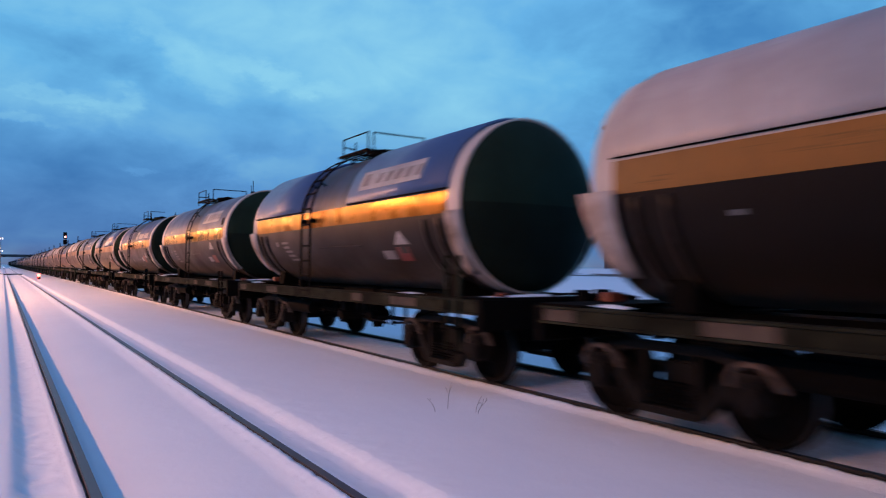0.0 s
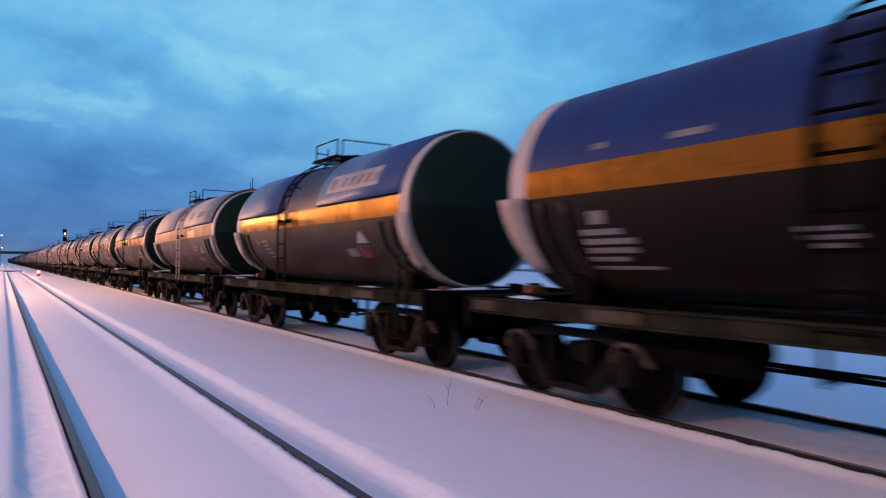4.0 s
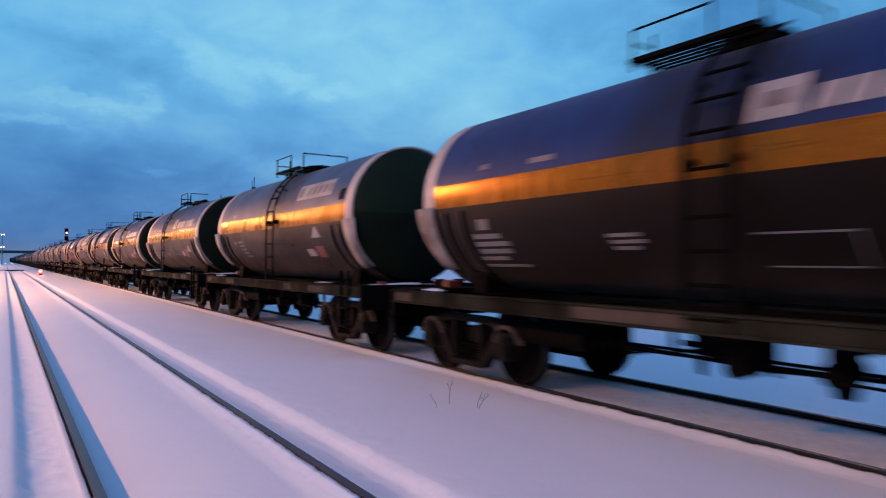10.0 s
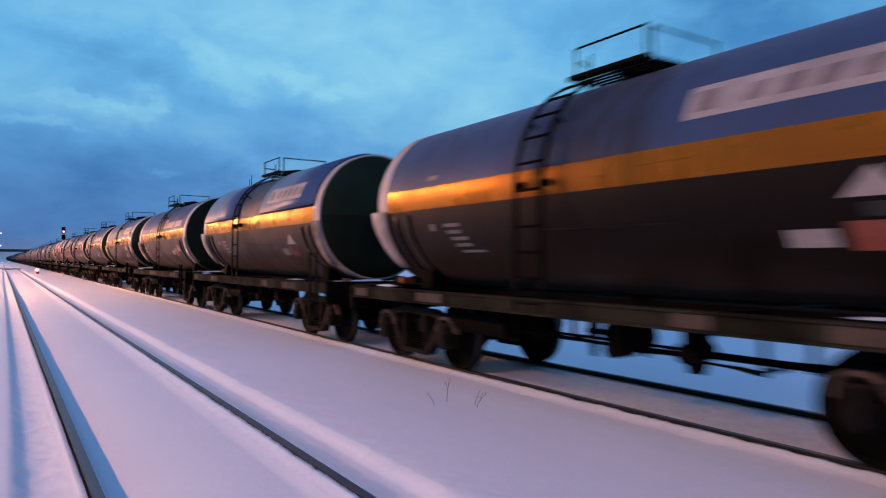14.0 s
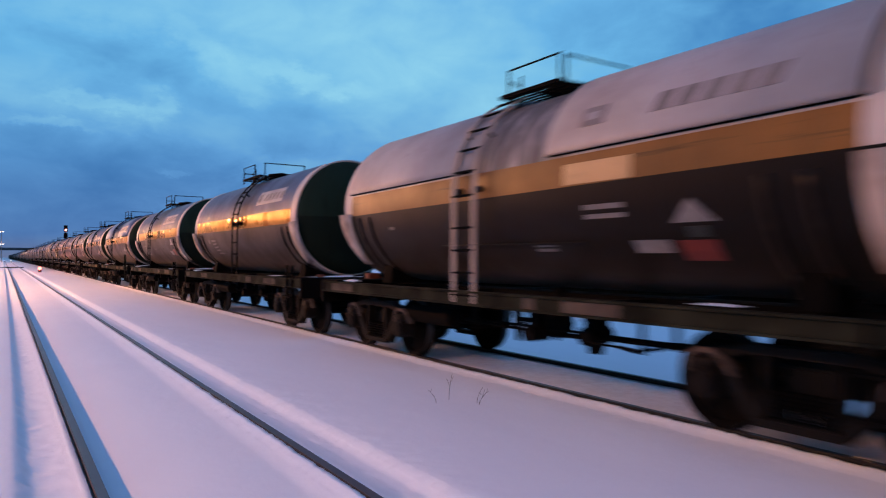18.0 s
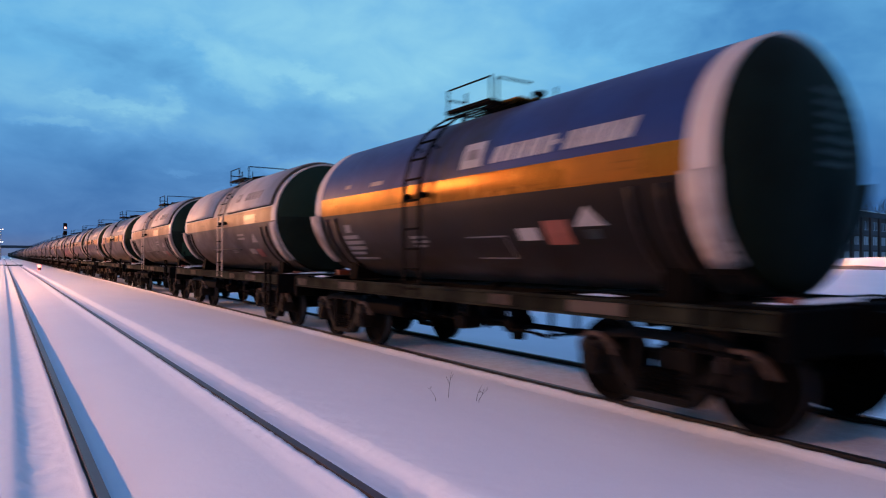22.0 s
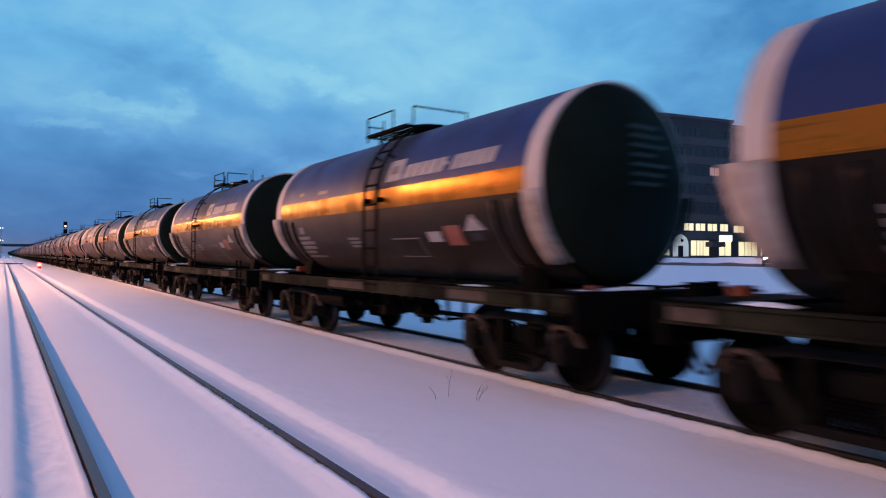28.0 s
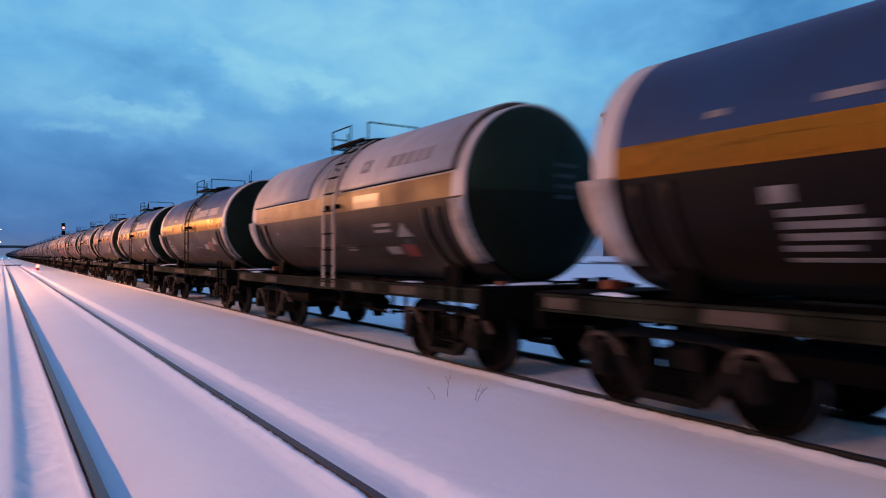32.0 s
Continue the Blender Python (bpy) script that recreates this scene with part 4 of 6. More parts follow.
def make_ends(parent, kind):
    out = {"slate": 0.21, "slate_bare": 0.21, "slate_turned": 0.18, "covered": 0.05, "pale": 0.04, "pale_turned": 0.05, "pale_patched": 0.05}.get(kind, 0.07)
    for s in (-1, 1):
        bm = bmesh.new()
        prof = [(RAD - 0.035, s * 4.695), (RAD - 0.05, s * 4.73), (1.20, s * 4.80), (1.0, s * 4.87), (0.7, s * 4.93), (0.35, s * 4.965), (0.0, s * 4.975)]
        lathe_y(bm, prof, 48)
        # lower half in the darker green; navy ends wholly so
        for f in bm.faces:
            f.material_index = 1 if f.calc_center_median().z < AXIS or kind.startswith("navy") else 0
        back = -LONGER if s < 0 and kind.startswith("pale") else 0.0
        end = part("tank_end", bm, [M_GREEN, M_GREEN_LOW], parent, "dark green dished tank end, darker below", smooth=0.9)
        bm = bmesh.new()
        ya, yb = sorted((s * 4.67, s * 4.702))
        low = -89.5 if kind in ("covered", "slate_bare") else -50
        shell(bm, RAD - 0.04, RAD + 0.001, low, 180 - low, ya, yb, 46)
        rim = part("end_rim", bm, M_RING, parent, smooth=0.5)
        end.location.y = rim.location.y = back
        # curved plates that stand off the lower barrel and reach past its end
        reach = 4.70 + (out if s < 0 else max(out, 0.16))
        for a0, a1 in ((-49, -5), (185, 229)):
            near = a0 < 0
            bm = bmesh.new()
            ya, yb = sorted((s * 4.385, s * (reach if near else 4.80)))
            shell(bm, RAD + 0.030, RAD + 0.052, a0, a1, ya, yb)
            # the outer edge draws in towards the lower end
            for v in bm.verts:
                if abs(v.co.y) > 4.6:
                    drop = min(1.0, max(0.0, (AXIS - 0.12 - v.co.z) / 0.95))
                    v.co.y -= s * (abs(v.co.y) - 4.66) * drop ** 1.4
            # far-side plates are painted dark green in place of the shade on them
            shield = part("end_shield", bm, M_SHIELD if near else M_GREEN_LOW, parent, "scuffed white curved shield plate" if near else "", smooth=0.5)
            shield.location.y = back
            for a in ((-12, -46) if near else (192, 226)):
                bm = bmesh.new()
                tube(bm, on_tank(a, s * 4.5, RAD - 0.01), on_tank(a, s * 4.5, RAD + 0.031), 0.035, 6)
                part("shield_bracket", bm, M_DARK, shield)


def make_covers(parent, mat, front, rear):
    """Raised sheet covers over the upper half, before and behind the hatch."""
    pale = mat is M_WHITE_TOP
    for y0, y1, high in ((front, 4.42, 0.055), (-4.42 - (LONGER if pale else 0.0), rear, 0.085 if pale else 0.055)):
        bm = bmesh.new()
        shell(bm, RAD + 0.004, RAD + high, 9.6, 170.4, y0, y1, 30)
        if pale:
            rise_lines(bm)
        cover = part("top_cover", bm, mat, parent, smooth=0.5)
        # dull strip painted where the gap behind the cover is only shaded
        if pale and y0 < 0:
            bm = bmesh.new()
            shell(bm, RAD + 0.003, RAD + high - 0.02, 13, 167, y0 - 0.045, y0 - 0.002, 26)
            part("cover_edge", bm, M_PATCH, cover, "dull brown strip standing in for the shadow behind the cover", smooth=0.5)
        # dark strips paint the shadow line below the cover
        for a0, a1 in ((9.2, 9.5), (170.5, 170.8)) if pale else ((8.7, 9.5), (170.5, 171.3)):
            bm = bmesh.new()
            shell(bm, RAD + 0.003, RAD + 0.035, a0, a1, y0, y1, 1)
            if pale:
                rise_lines(bm)
            part("cover_edge", bm, M_DARK, cover, "dark strip standing in for the shadow under the cover")


def snow_bits(parent):
    for x0, x1, y0, y1, h in ((-1.44, 1.2, -5.38, -4.95, 0.035), (0.1, 1.40, 5.02, 5.34, 0.02), (-1.42, -1.15, -3.5, -3.0, 0.018), (-1.40, -1.2, 4.2, 4.7, 0.03)):
        bm = bmesh.new()
        k = 7
        grid = [[bm.verts.new((x0 + (x1 - x0) * i / k, y0 + (y1 - y0) * j / k,
                               1.235 + h * max(-0.6, math.sin(math.pi * i / k) * math.sin(math.pi * j / k) + 0.7 * noise.noise((x0 + i * 0.9, y0 + j * 0.9, 1)))))
                 for j in range(k + 1)] for i in range(k + 1)]
        for i in range(k):
            for j in range(k):
                bm.faces.new((grid[i][j], grid[i + 1][j], grid[i + 1][j + 1], grid[i][j + 1]))
        part("snow_cover", bm, SNOW, parent, "thin snow lying on the underframe", smooth=2.0)


def triangle_plate(parent, y, a, mat):
    """White hazard triangle with a dark lower half."""
    bm = bmesh.new()
    rows = []
    for i in range(13):
        w = 0.012 + 0.0195 * i
        rows.append([[bm.verts.new(on_tank(a - 0.84 * i, y + e, RAD + r)) for e in (-w, w)] for r in (0.006, -0.01)])
    for p, q in zip(rows, rows[1:]):
        bm.faces.new((p[0][0], p[0][1], q[0][1], q[0][0]))
        for e in (0, 1):
            bm.faces.new((p[0][e], q[0][e], q[1][e], p[1][e]))
    bm.faces.new((rows[0][0][0], rows[0][0][1], rows[0][1][1], rows[0][1][0]))
    bm.faces.new((rows[-1][0][0], rows[-1][0][1], rows[-1][1][1], rows[-1][1][0]))
    bmesh.ops.recalc_face_normals(bm, faces=bm.faces[:])
    part("hazard_triangle", bm, mat, parent, "white hazard triangle")
    bm = bmesh.new()
    decal(bm, a - 17, a - 12, y - 0.12, y + 0.10)
    part("hazard_number", bm, M_LETTER_DARK, parent)


def one(parent, name, mat, label, a0, a1, y0, y1, lift=0.006):
    bm = bmesh.new()
    shell(bm, RAD - 0.01, RAD + lift, a0, a1, y0, y1)
    part(name, bm, mat, parent, label)


DISH = [(0.0, 4.975), (0.35, 4.965), (0.7, 4.93), (1.0, 4.87), (1.20, 4.80), (1.30, 4.73)]


def end_mark(parent, name, mat, x0, x1, z0, z1, label=""):
    """A thin painted mark that follows the dished tank end nearest the camera."""
    bm = bmesh.new()
    k = 6
    grid = []
    for i in range(k + 1):
        for j in (0, 1, 2):
            x, z = x0 + (x1 - x0) * i / k, z0 + (z1 - z0) * j / 2
            grid.append(bm.verts.new((x, -lerp_table(math.hypot(x, z), DISH) - 0.012, AXIS + z)))
    for i in range(k):
        for j in (0, 1):
            bm.faces.new((grid[3 * i + j], grid[3 * i + 3 + j], grid[3 * i + 4 + j], grid[3 * i + 1 + j]))
    return part(name, bm, mat, parent, label)


def markings(parent, kind):
    if kind.startswith("navy"):
        d = -0.15 if kind == "navy_turned" else 0.0
        e = -0.90 if kind == "navy_worn" else 0.0
        one(parent, "operator_mark", M_LETTER, "white square operator mark", 12.5, 29, -1.06 + d, -0.56 + d)
        one(parent, "mark_centre", M_LETTER_GREY, "", 17.5, 24, -0.94 + d, -0.68 + d, 0.009)
        blocks(parent, -2.45, -1.22, 13.0, 22.8, 5, M_LETTER)
        one(parent, "letter_block", M_LETTER, "", 17, 19.5, -2.58, -2.50)
        blocks(parent, -3.70, -2.63, 13.0, 22.8, 5, M_LETTER)
        lines(parent, [(-27, 3.0, 2.95 + e, 3.55 + e), (-32.0, 3.0, 2.80 + e, 3.55 + e), (-37.0, 3.0, 2.82 + e, 3.55 + e), (-42.0, 2.6, 3.0 + e, 3.6 + e), (-47.5, 2.0, 2.62 + e, 3.6 + e), (-21.5, 6.5, 3.15 + 0.7 * e, 3.38 + 0.7 * e)], M_LETTER_FAINT)
        lines(parent, [(-29, 1.8, 0.60, 1.05), (-32.5, 1.8, 0.55, 1.02), (-36, 1.8, 0.66, 1.0), (12.5, 3.0, 1.8, 2.25), (14, 3, 3.1, 3.3)], M_LETTER_FAINT)
        # a chalked frame low on the belly
        lines(parent, [(-30.2, 0.8, -1.43 + d, -0.53 + d), (-46, 0.7, -1.40 + d, -0.58 + d)], M_LETTER_FAINT, "frame_line")
        lines(parent, [(-46, 16.0, -1.43 + d, -1.415 + d)], M_LETTER_GREY, "frame_line")
        one(parent, "white_plate", M_LETTER, "", -33, -25.5, -2.10 + d, -1.72 + d)
        one(parent, "hazard_plate", M_ORANGE, "orange hazard plate", -36, -22, -2.66 + d, -2.24 + d)
        triangle_plate(parent, -3.02 + d, -16, M_LETTER)
        for i in range(7):
            z = 0.74 - 0.125 * i
            end_mark(parent, "end_data_line", M_LETTER_DARK, -0.06, (0.70 if i % 3 else 0.52) - 0.1 * (i % 2), z - 0.026, z + 0.026)
    elif kind in ("slate", "slate_bare", "slate_turned", "covered"):
        lift = 0.062 if kind == "covered" else 0.006
        y1 = {"covered": -1.42, "slate": -1.70, "slate_bare": -1.70, "slate_turned": -1.48}[kind]
        dy = -0.33 if kind == "slate_turned" else 0.0
        one(parent, "name_plate", M_LETTER, "white name plate", 18, 34, -3.62, y1, lift)
        cell = (y1 + 3.55) / 6
        blocks(parent, -3.55, y1 - cell - 0.12, 21.5, 29.5, 5, M_LETTER_GREY, lift + 0.004, 0.45)
        one(parent, "operator_mark", M_LETTER_GREY, "grey square operator mark", 21, 31, y1 - cell + 0.02, y1 - 0.1, lift + 0.004)
        lines(parent, [(-19, 2.2, 2.35, 2.75), (-23.5, 2.2, 2.35, 2.70), (-28, 2.2, 2.25, 2.65), (-32.5, 2.2, 2.2, 2.6), (-37, 1.8, 1.95, 2.5), (-21, 4.5, 3.0, 3.12), (12, 3, 2.9, 3.15)], M_LETTER_FAINT)
        if kind == "slate":
            one(parent, "dark_plate", M_DARK, "dark plate on the upper paint", 11.5, 21, -4.30, -4.08, 0.012)
        if kind == "slate_bare":
            return
        one(parent, "white_plate", M_LETTER_FAINT if kind == "covered" else M_LETTER, "", -37, -29.5, -2.50 + dy, -2.10 + dy)
        one(parent, "hazard_plate", M_RED if kind == "covered" else M_ORANGE, "orange-red hazard plate", -38.5, -27, -3.02 + dy, -2.62 + dy)
        triangle_plate(parent, -2.86 + dy, -15 if kind == "covered" else -8.5, M_LETTER)
        one(parent, "side_rail", M_BLACK, "", -24.9, -23.9, -1.35, 0.54, 0.03)
    else:
        lift = 0.092
        slip, low = (-0.40, -2.2) if kind == "pale" else (0.0, 0.0)
        one(parent, "operator_mark", M_LETTER_GREY, "faded grey square operator mark", 22, 32, -1.86, -1.52, lift)
        one(parent, "mark_centre", M_WHITE_TOP, "", 25, 29, -1.76, -1.62, lift + 0.003)
        far = kind == "pale_patched"
        blocks(parent, -3.60 if far else -3.86, -2.20 if far else -2.42, 22, 31, 5, M_LETTER_GREY, lift, 0.35)
        one(parent, "cleaned_patch", M_PALE_YELLOW, "pale cleaned patch on the ochre band", -4.0, 6.0, *((-3.30, -2.35) if far else (-2.28, -1.28)))
        lines(parent, [(-17 + low, 2.4, -2.12 + slip, -1.55 + slip), (-21.5 + low, 2.2, -2.12 + slip, -1.55 + slip), (-20, 2.2, 2.92, 3.04), (-36, 1.8, -0.9, -0.5), (-39, 1.8, -0.88, -0.52)], M_LETTER_FAINT)
        one(parent, "white_plate", M_LETTER_FAINT, "", -40.5 + low, -33.5 + low, -2.58, -2.12)
        one(parent, "hazard_plate", M_RED, "dark red hazard plate", -45, -34, -3.12, -2.70)
        triangle_plate(parent, -2.95, -15.5 + low, M_LETTER_FAINT)
        one(parent, "side_rail", M_BLACK, "", -34.2, -33.2, -1.39, 1.57, 0.03)
        if kind == "pale":
            for i in range(4):
                z = 0.42 - 0.16 * i
                end_mark(parent, "end_data_line", M_LETTER_DARK, 0.10, 0.62 - 0.08 * (i % 2), z - 0.03, z + 0.03).location.y = -LONGER
        elif kind == "pale_turned":
            end_mark(parent, "end_patch", M_GREENER, -0.95, -0.45, -0.94, -0.40, "brighter green repainted patch on the tank end").location.y = -LONGER


# top paint, ladder place, platform from-to, railing from-to, pale fittings, covers from-to, label
KINDS = {
    "navy": (M_BLUE, 0.54, (-0.58, 0.56), (-0.58, 0.56), False, None, "navy-topped tank wagon with ochre band and black belly"),
    "navy_faded": (M_BLUE_FADED, 0.54, (-0.58, 0.56), (-0.58, 0.56), False, None, "faded blue-topped tank wagon with ochre band and black belly"),
    "slate": (M_GREY, -0.42, (-0.50, 1.05), (0.02, 1.05), False, None, "slate-topped tank wagon with white name plate and ochre band"),
    "slate_bare": (M_GREY, -0.42, (-0.50, 1.05), (0.02, 1.05), False, None, "slate-topped tank wagon with white name plate and bare belly"),
    "navy_worn": (M_BLUE_FADED, 0.54, (-0.58, 0.56), (-0.58, 0.56), False, None, "faded blue-topped tank wagon with ochre band and black belly"),
    "navy_turned": (M_BLUE, -0.42, (-0.50, 1.05), (0.02, 1.05), False, None, "navy-topped tank wagon with ochre band and black belly"),
    "slate_turned": (M_GREY, 0.60, (-0.60, 0.60), (-0.60, 0.50), False, None, "slate-topped tank wagon with white name plate and ochre band"),
    "covered": (M_GREY, 0.80, (-0.70, 0.60), (-0.70, 0.45), False, (1.17, -1.0), "tank wagon with raised blue covers and ochre band"),
    "pale": (M_WHITE_TANK, -0.42, (-0.52, 0.93), (0.03, 0.93), True, (0.95, -0.75), "tank wagon with pale grey covers and pale ladder"),
    "pale_patched": (M_WHITE_TANK, -0.40, (-0.50, 0.95), (0.05, 0.95), True, (0.90, -0.85), "tank wagon with pale grey covers and pale ladder"),
    "pale_turned": (M_WHITE_TANK, 0.58, (-0.60, 0.60), (-0.60, 0.45), True, (0.55, -1.0), "stained tank wagon with pale grey covers and ladder"),
}


def make_wagon(kind, paler):
    top, lad_y, plat, rail, pale, covers, label = KINDS[kind]
    car = tagged(new("tank_wagon"), label, "tank wagon", "tank wagons of the train")
    make_tank(car, top, kind in ("covered", "slate_bare"), pale, paler)
    make_ends(car, kind)
    if covers:
        make_covers(car, M_WHITE_TOP if pale else M_COVER, *covers)
    make_platform(car, *plat, *rail, kind)
    make_ladder(car, lad_y, pale)
    make_frame(car, kind)
    make_running_gear(car, kind)
    make_bogie(car, -3.9)
    make_bogie(car, 3.9)
    markings(car, kind)
    snow_bits(car)
    return car


def make_far_wagon(kind):
    """The same wagon with its main parts only, for the far length of the train."""
    top, lad_y, plat, rail, pale, covers, label = KINDS[kind]
    car = tagged(new("tank_wagon"), label, "tank wagon", "tank wagons of the train")
    make_tank(car, top, kind in ("covered", "slate_bare"), pale, True)
    make_ends(car, kind)
    if covers:
        make_covers(car, M_WHITE_TOP if pale else M_COVER, *covers)
    bm = bmesh.new()
    box(bm, -0.84, 0.84, plat[0], plat[1], 3.88, 3.95)
    for x in (-0.82, 0.82):
        for y in plat:
            tube(bm, (x, y, 3.6), (x, y, 4.34), 0.02, 5)
        tube(bm, (x, plat[0], 4.33), (x, plat[1], 4.33), 0.018, 5)
    tube(bm, (0, 0, 3.8), (0, 0, 4.05), 0.36, 12)
    part("platform", bm, M_DARK, car)
    bm = bmesh.new()
    path = [(-1.47, 1.05), (-1.47, 2.4)] + [(-1.44 * math.cos(radians(a)), AXIS + 1.44 * math.sin(radians(a))) for a in (10, 30, 50, 66)]
    for s in (-0.24, 0.24):
        sweep(bm, [(x, lad_y + s, z) for x, z in path], 0.035, 5)
    part("ladder", bm, M_LADDER_PALE if pale else M_DARK, car)
    for s in (-1, 1):
        part("side_sill", solid(0, (s * 1.38 - 0.1, s * 1.38 + 0.1, -5.4, 5.4, 1.02, 1.21)), M_FRAME, car)
        part("end_beam", solid(0, (-1.5, 1.5, s * 5.42 - 0.06, s * 5.42 + 0.06, 0.8, 1.22)), M_GREEN, car)
        part("coupler", solid(0, (-0.18, 0.18, min(s * 5.4, s * 6.02), max(s * 5.4, s * 6.02), 0.92, 1.18)), M_DARK, car)
        bm = bmesh.new()
        box(bm, -0.95, 0.95, s * 3.9 - 0.25, s * 3.9 + 0.25, 0.42, 0.86)
        for t in (-1, 1):
            extrude_outline(bm, [(s * 3.9 - 1.2, 0.40), (s * 3.9 - 1.15, 0.78), (s * 3.9 - 0.4, 0.95), (s * 3.9 + 0.4, 0.95), (s * 3.9 + 1.15, 0.78), (s * 3.9 + 1.2, 0.40), (s * 3.9 + 0.8, 0.5), (s * 3.9 + 0.4, 0.2), (s * 3.9 - 0.4, 0.2), (s * 3.9 - 0.8, 0.5)], t * 1.02 - 0.08, t * 1.02 + 0.08)
            for a in (-0.925, 0.925):
                tube(bm, (t * 0.73, s * 3.9 + a, 0.478), (t * 0.86, s * 3.9 + a, 0.478), 0.478, 16)
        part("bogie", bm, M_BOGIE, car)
    part("centre_sill", solid(0, (-0.25, 0.25, -5.4, 5.4, 0.86, 1.19)), M_DARK, car)
    return car


ORDER = {-14: "navy", -13: "navy_worn", -12: "pale", -11: "navy_turned", -10: "navy_turned", -9: "navy", -8: "navy_faded", -7: "navy", -6: "pale_patched", -5: "pale_turned", -4: "slate_bare", -3: "slate_turned",
         -2: "covered", -1: "navy_turned", 0: "slate", 1: "navy", 2: "navy", 3: "covered", 4: "pale", 5: "covered", 6: "slate", 7: "navy", 8: "covered", 9: "slate"}
LAST = 78
mix = random.Random(11)
WAGONS = []
first = {}
for k in range(-14, LAST):
    near = k in ORDER
    kind = ORDER[k] if near else mix.choice(("navy", "slate", "covered", "pale", "navy", "slate"))
    # wagons that stay far off get bellies and bands with light painted in
    paler = k >= 8
    key = (kind, near, paler)
    if key not in first:
        first[key] = make_wagon(kind, paler) if near else make_far_wagon(kind)
        car = first[key]
    else:
        car = copy_thing(first[key], Matrix())
    WAGONS.append((k, car))


def make_locomotive():
    car = tagged(new("locomotive"), "distant dark locomotive at the head of the train", "locomotive")
    part("body", solid(0.06, (-1.5, 1.5, -8.2, 8.2, 1.3, 4.0)), M_DARK, car)
    part("roof", solid(0.1, (-1.35, 1.35, -8.0, 8.0, 4.0, 4.45)), M_DARK, car)
    part("frame", solid(0.03, (-1.45, 1.45, -8.5, 8.5, 0.9, 1.3)), M_DARK, car)
    for s in (-1, 1):
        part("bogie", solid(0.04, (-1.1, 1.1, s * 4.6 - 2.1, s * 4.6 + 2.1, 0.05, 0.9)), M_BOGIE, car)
    return car


LOCO = make_locomotive()


# ---- railway furniture ----
def make_signal():
    ob = tagged(new("signal_mast"), "tall mast signal with dark heads showing red, behind the train", "railway signal")
    ob.location = (9.84, 147.0, 0)
    bm = bmesh.new()
    tube(bm, (0, 0.3, -0.6), (0, 0.3, 7.6), 0.09, 10)
    part("mast", bm, M_GALV, ob)
    bm = bmesh.new()
    for z0, z1 in ((6.6, 7.8), (5.5, 6.35)):
        box(bm, -0.32, 0.32, -0.12, 0.10, z0, z1)
    for z in (7.45, 6.92, 5.95):
        tube(bm, (0, -0.12, z), (0, -0.34, z), 0.17, 12)
    part("signal_head", bm, M_DARK, ob, "black signal head with hoods")
    bm = bmesh.new()
    tube(bm, (0, -0.35, 6.92), (0, -0.39, 6.92), 0.20, 14)
    part("red_lens", bm, M_RED_SOFT, ob, "glowing red lens")
    bm = bmesh.new()
    for i in range(20):
        tube(bm, (-0.2, 0.5, 0.2 + 0.35 * i), (0.2, 0.5, 0.2 + 0.35 * i), 0.015, 5)
    for x in (-0.2, 0.2):
        tube(bm, (x, 0.5, -0.5), (x, 0.5, 7.4), 0.02, 5)
    part("mast_ladder", bm, M_GALV, ob)


def make_dwarf(x, y, glow, label):
    ob = tagged(new("dwarf_signal"), label, "railway signal", "low signals of the yard")
    ob.location = (x, y, ground_height(x, y))
    part("body", solid(0.03, (-0.10, 0.24, -0.10, 0.12, -0.05, 0.56)), M_POLE, ob, "dark signal case")
    part("snow_cap", solid(0.02, (-0.09, 0.23, -0.09, 0.11, 0.56, 0.60)), SNOW, ob)
    bm = bmesh.new()
    tube(bm, (0.06, -0.10, 0.46), (0.06, -0.20, 0.46), 0.17, 12)
    part("hood", bm, M_DARK, ob)
    bm = bmesh.new()
    bmesh.ops.create_icosphere(bm, subdivisions=2, radius=0.20, matrix=Matrix.Translation((0.06, -0.21, 0.46)) @ Matrix.Diagonal((1, 0.6, 1, 1)))
    part("lens", bm, glow, ob, "glowing lens", smooth=1.0)


make_signal()
make_dwarf(DWARF.x, DWARF.y, M_RED_GLOW, "low shunting signal glowing red on the snow")
make_dwarf(0.3, 330.0, M_FAR_LIGHT, "low signal with a white light far along the track")
make_dwarf(2.6, 340.0, M_FAR_LIGHT, "low signal with a white light far along the track")


def make_yard_lamp(x, y):
    ob = tagged(new("yard_lamp"), "tall grey steel yard lamp with a sodium head in the snow", "yard lamp", "yard lamps along the tracks")
    ob.location = (x, y, ground_height(x, y))
    bm = bmesh.new()
    tube(bm, (0, 0, -0.3), (0, 0, LAMP_Z + 0.05), 0.11, 10, r2=0.06)
    part("pole", bm, M_GALV, ob, smooth=0.7)
    bm = bmesh.new()
    polyline(bm, [(0, 0, LAMP_Z - 0.1), (0.35, 0, LAMP_Z + 0.12), (0.75, 0, LAMP_Z + 0.1)], 0.035, 8)
    part("arm", bm, M_GALV, ob)
    bm = solid(0.03, (0.65, 1.2, -0.14, 0.14, LAMP_Z - 0.02, LAMP_Z + 0.14))
    part("lamp_head", bm, M_GALV, ob)
    bm = solid(0.0, (0.72, 1.14, -0.10, 0.10, LAMP_Z - 0.05, LAMP_Z - 0.022))
    part("lens", bm, M_SODIUM, ob, "glowing sodium lens")


for x, y, _ in LAMPS:
    make_yard_lamp(x, y)


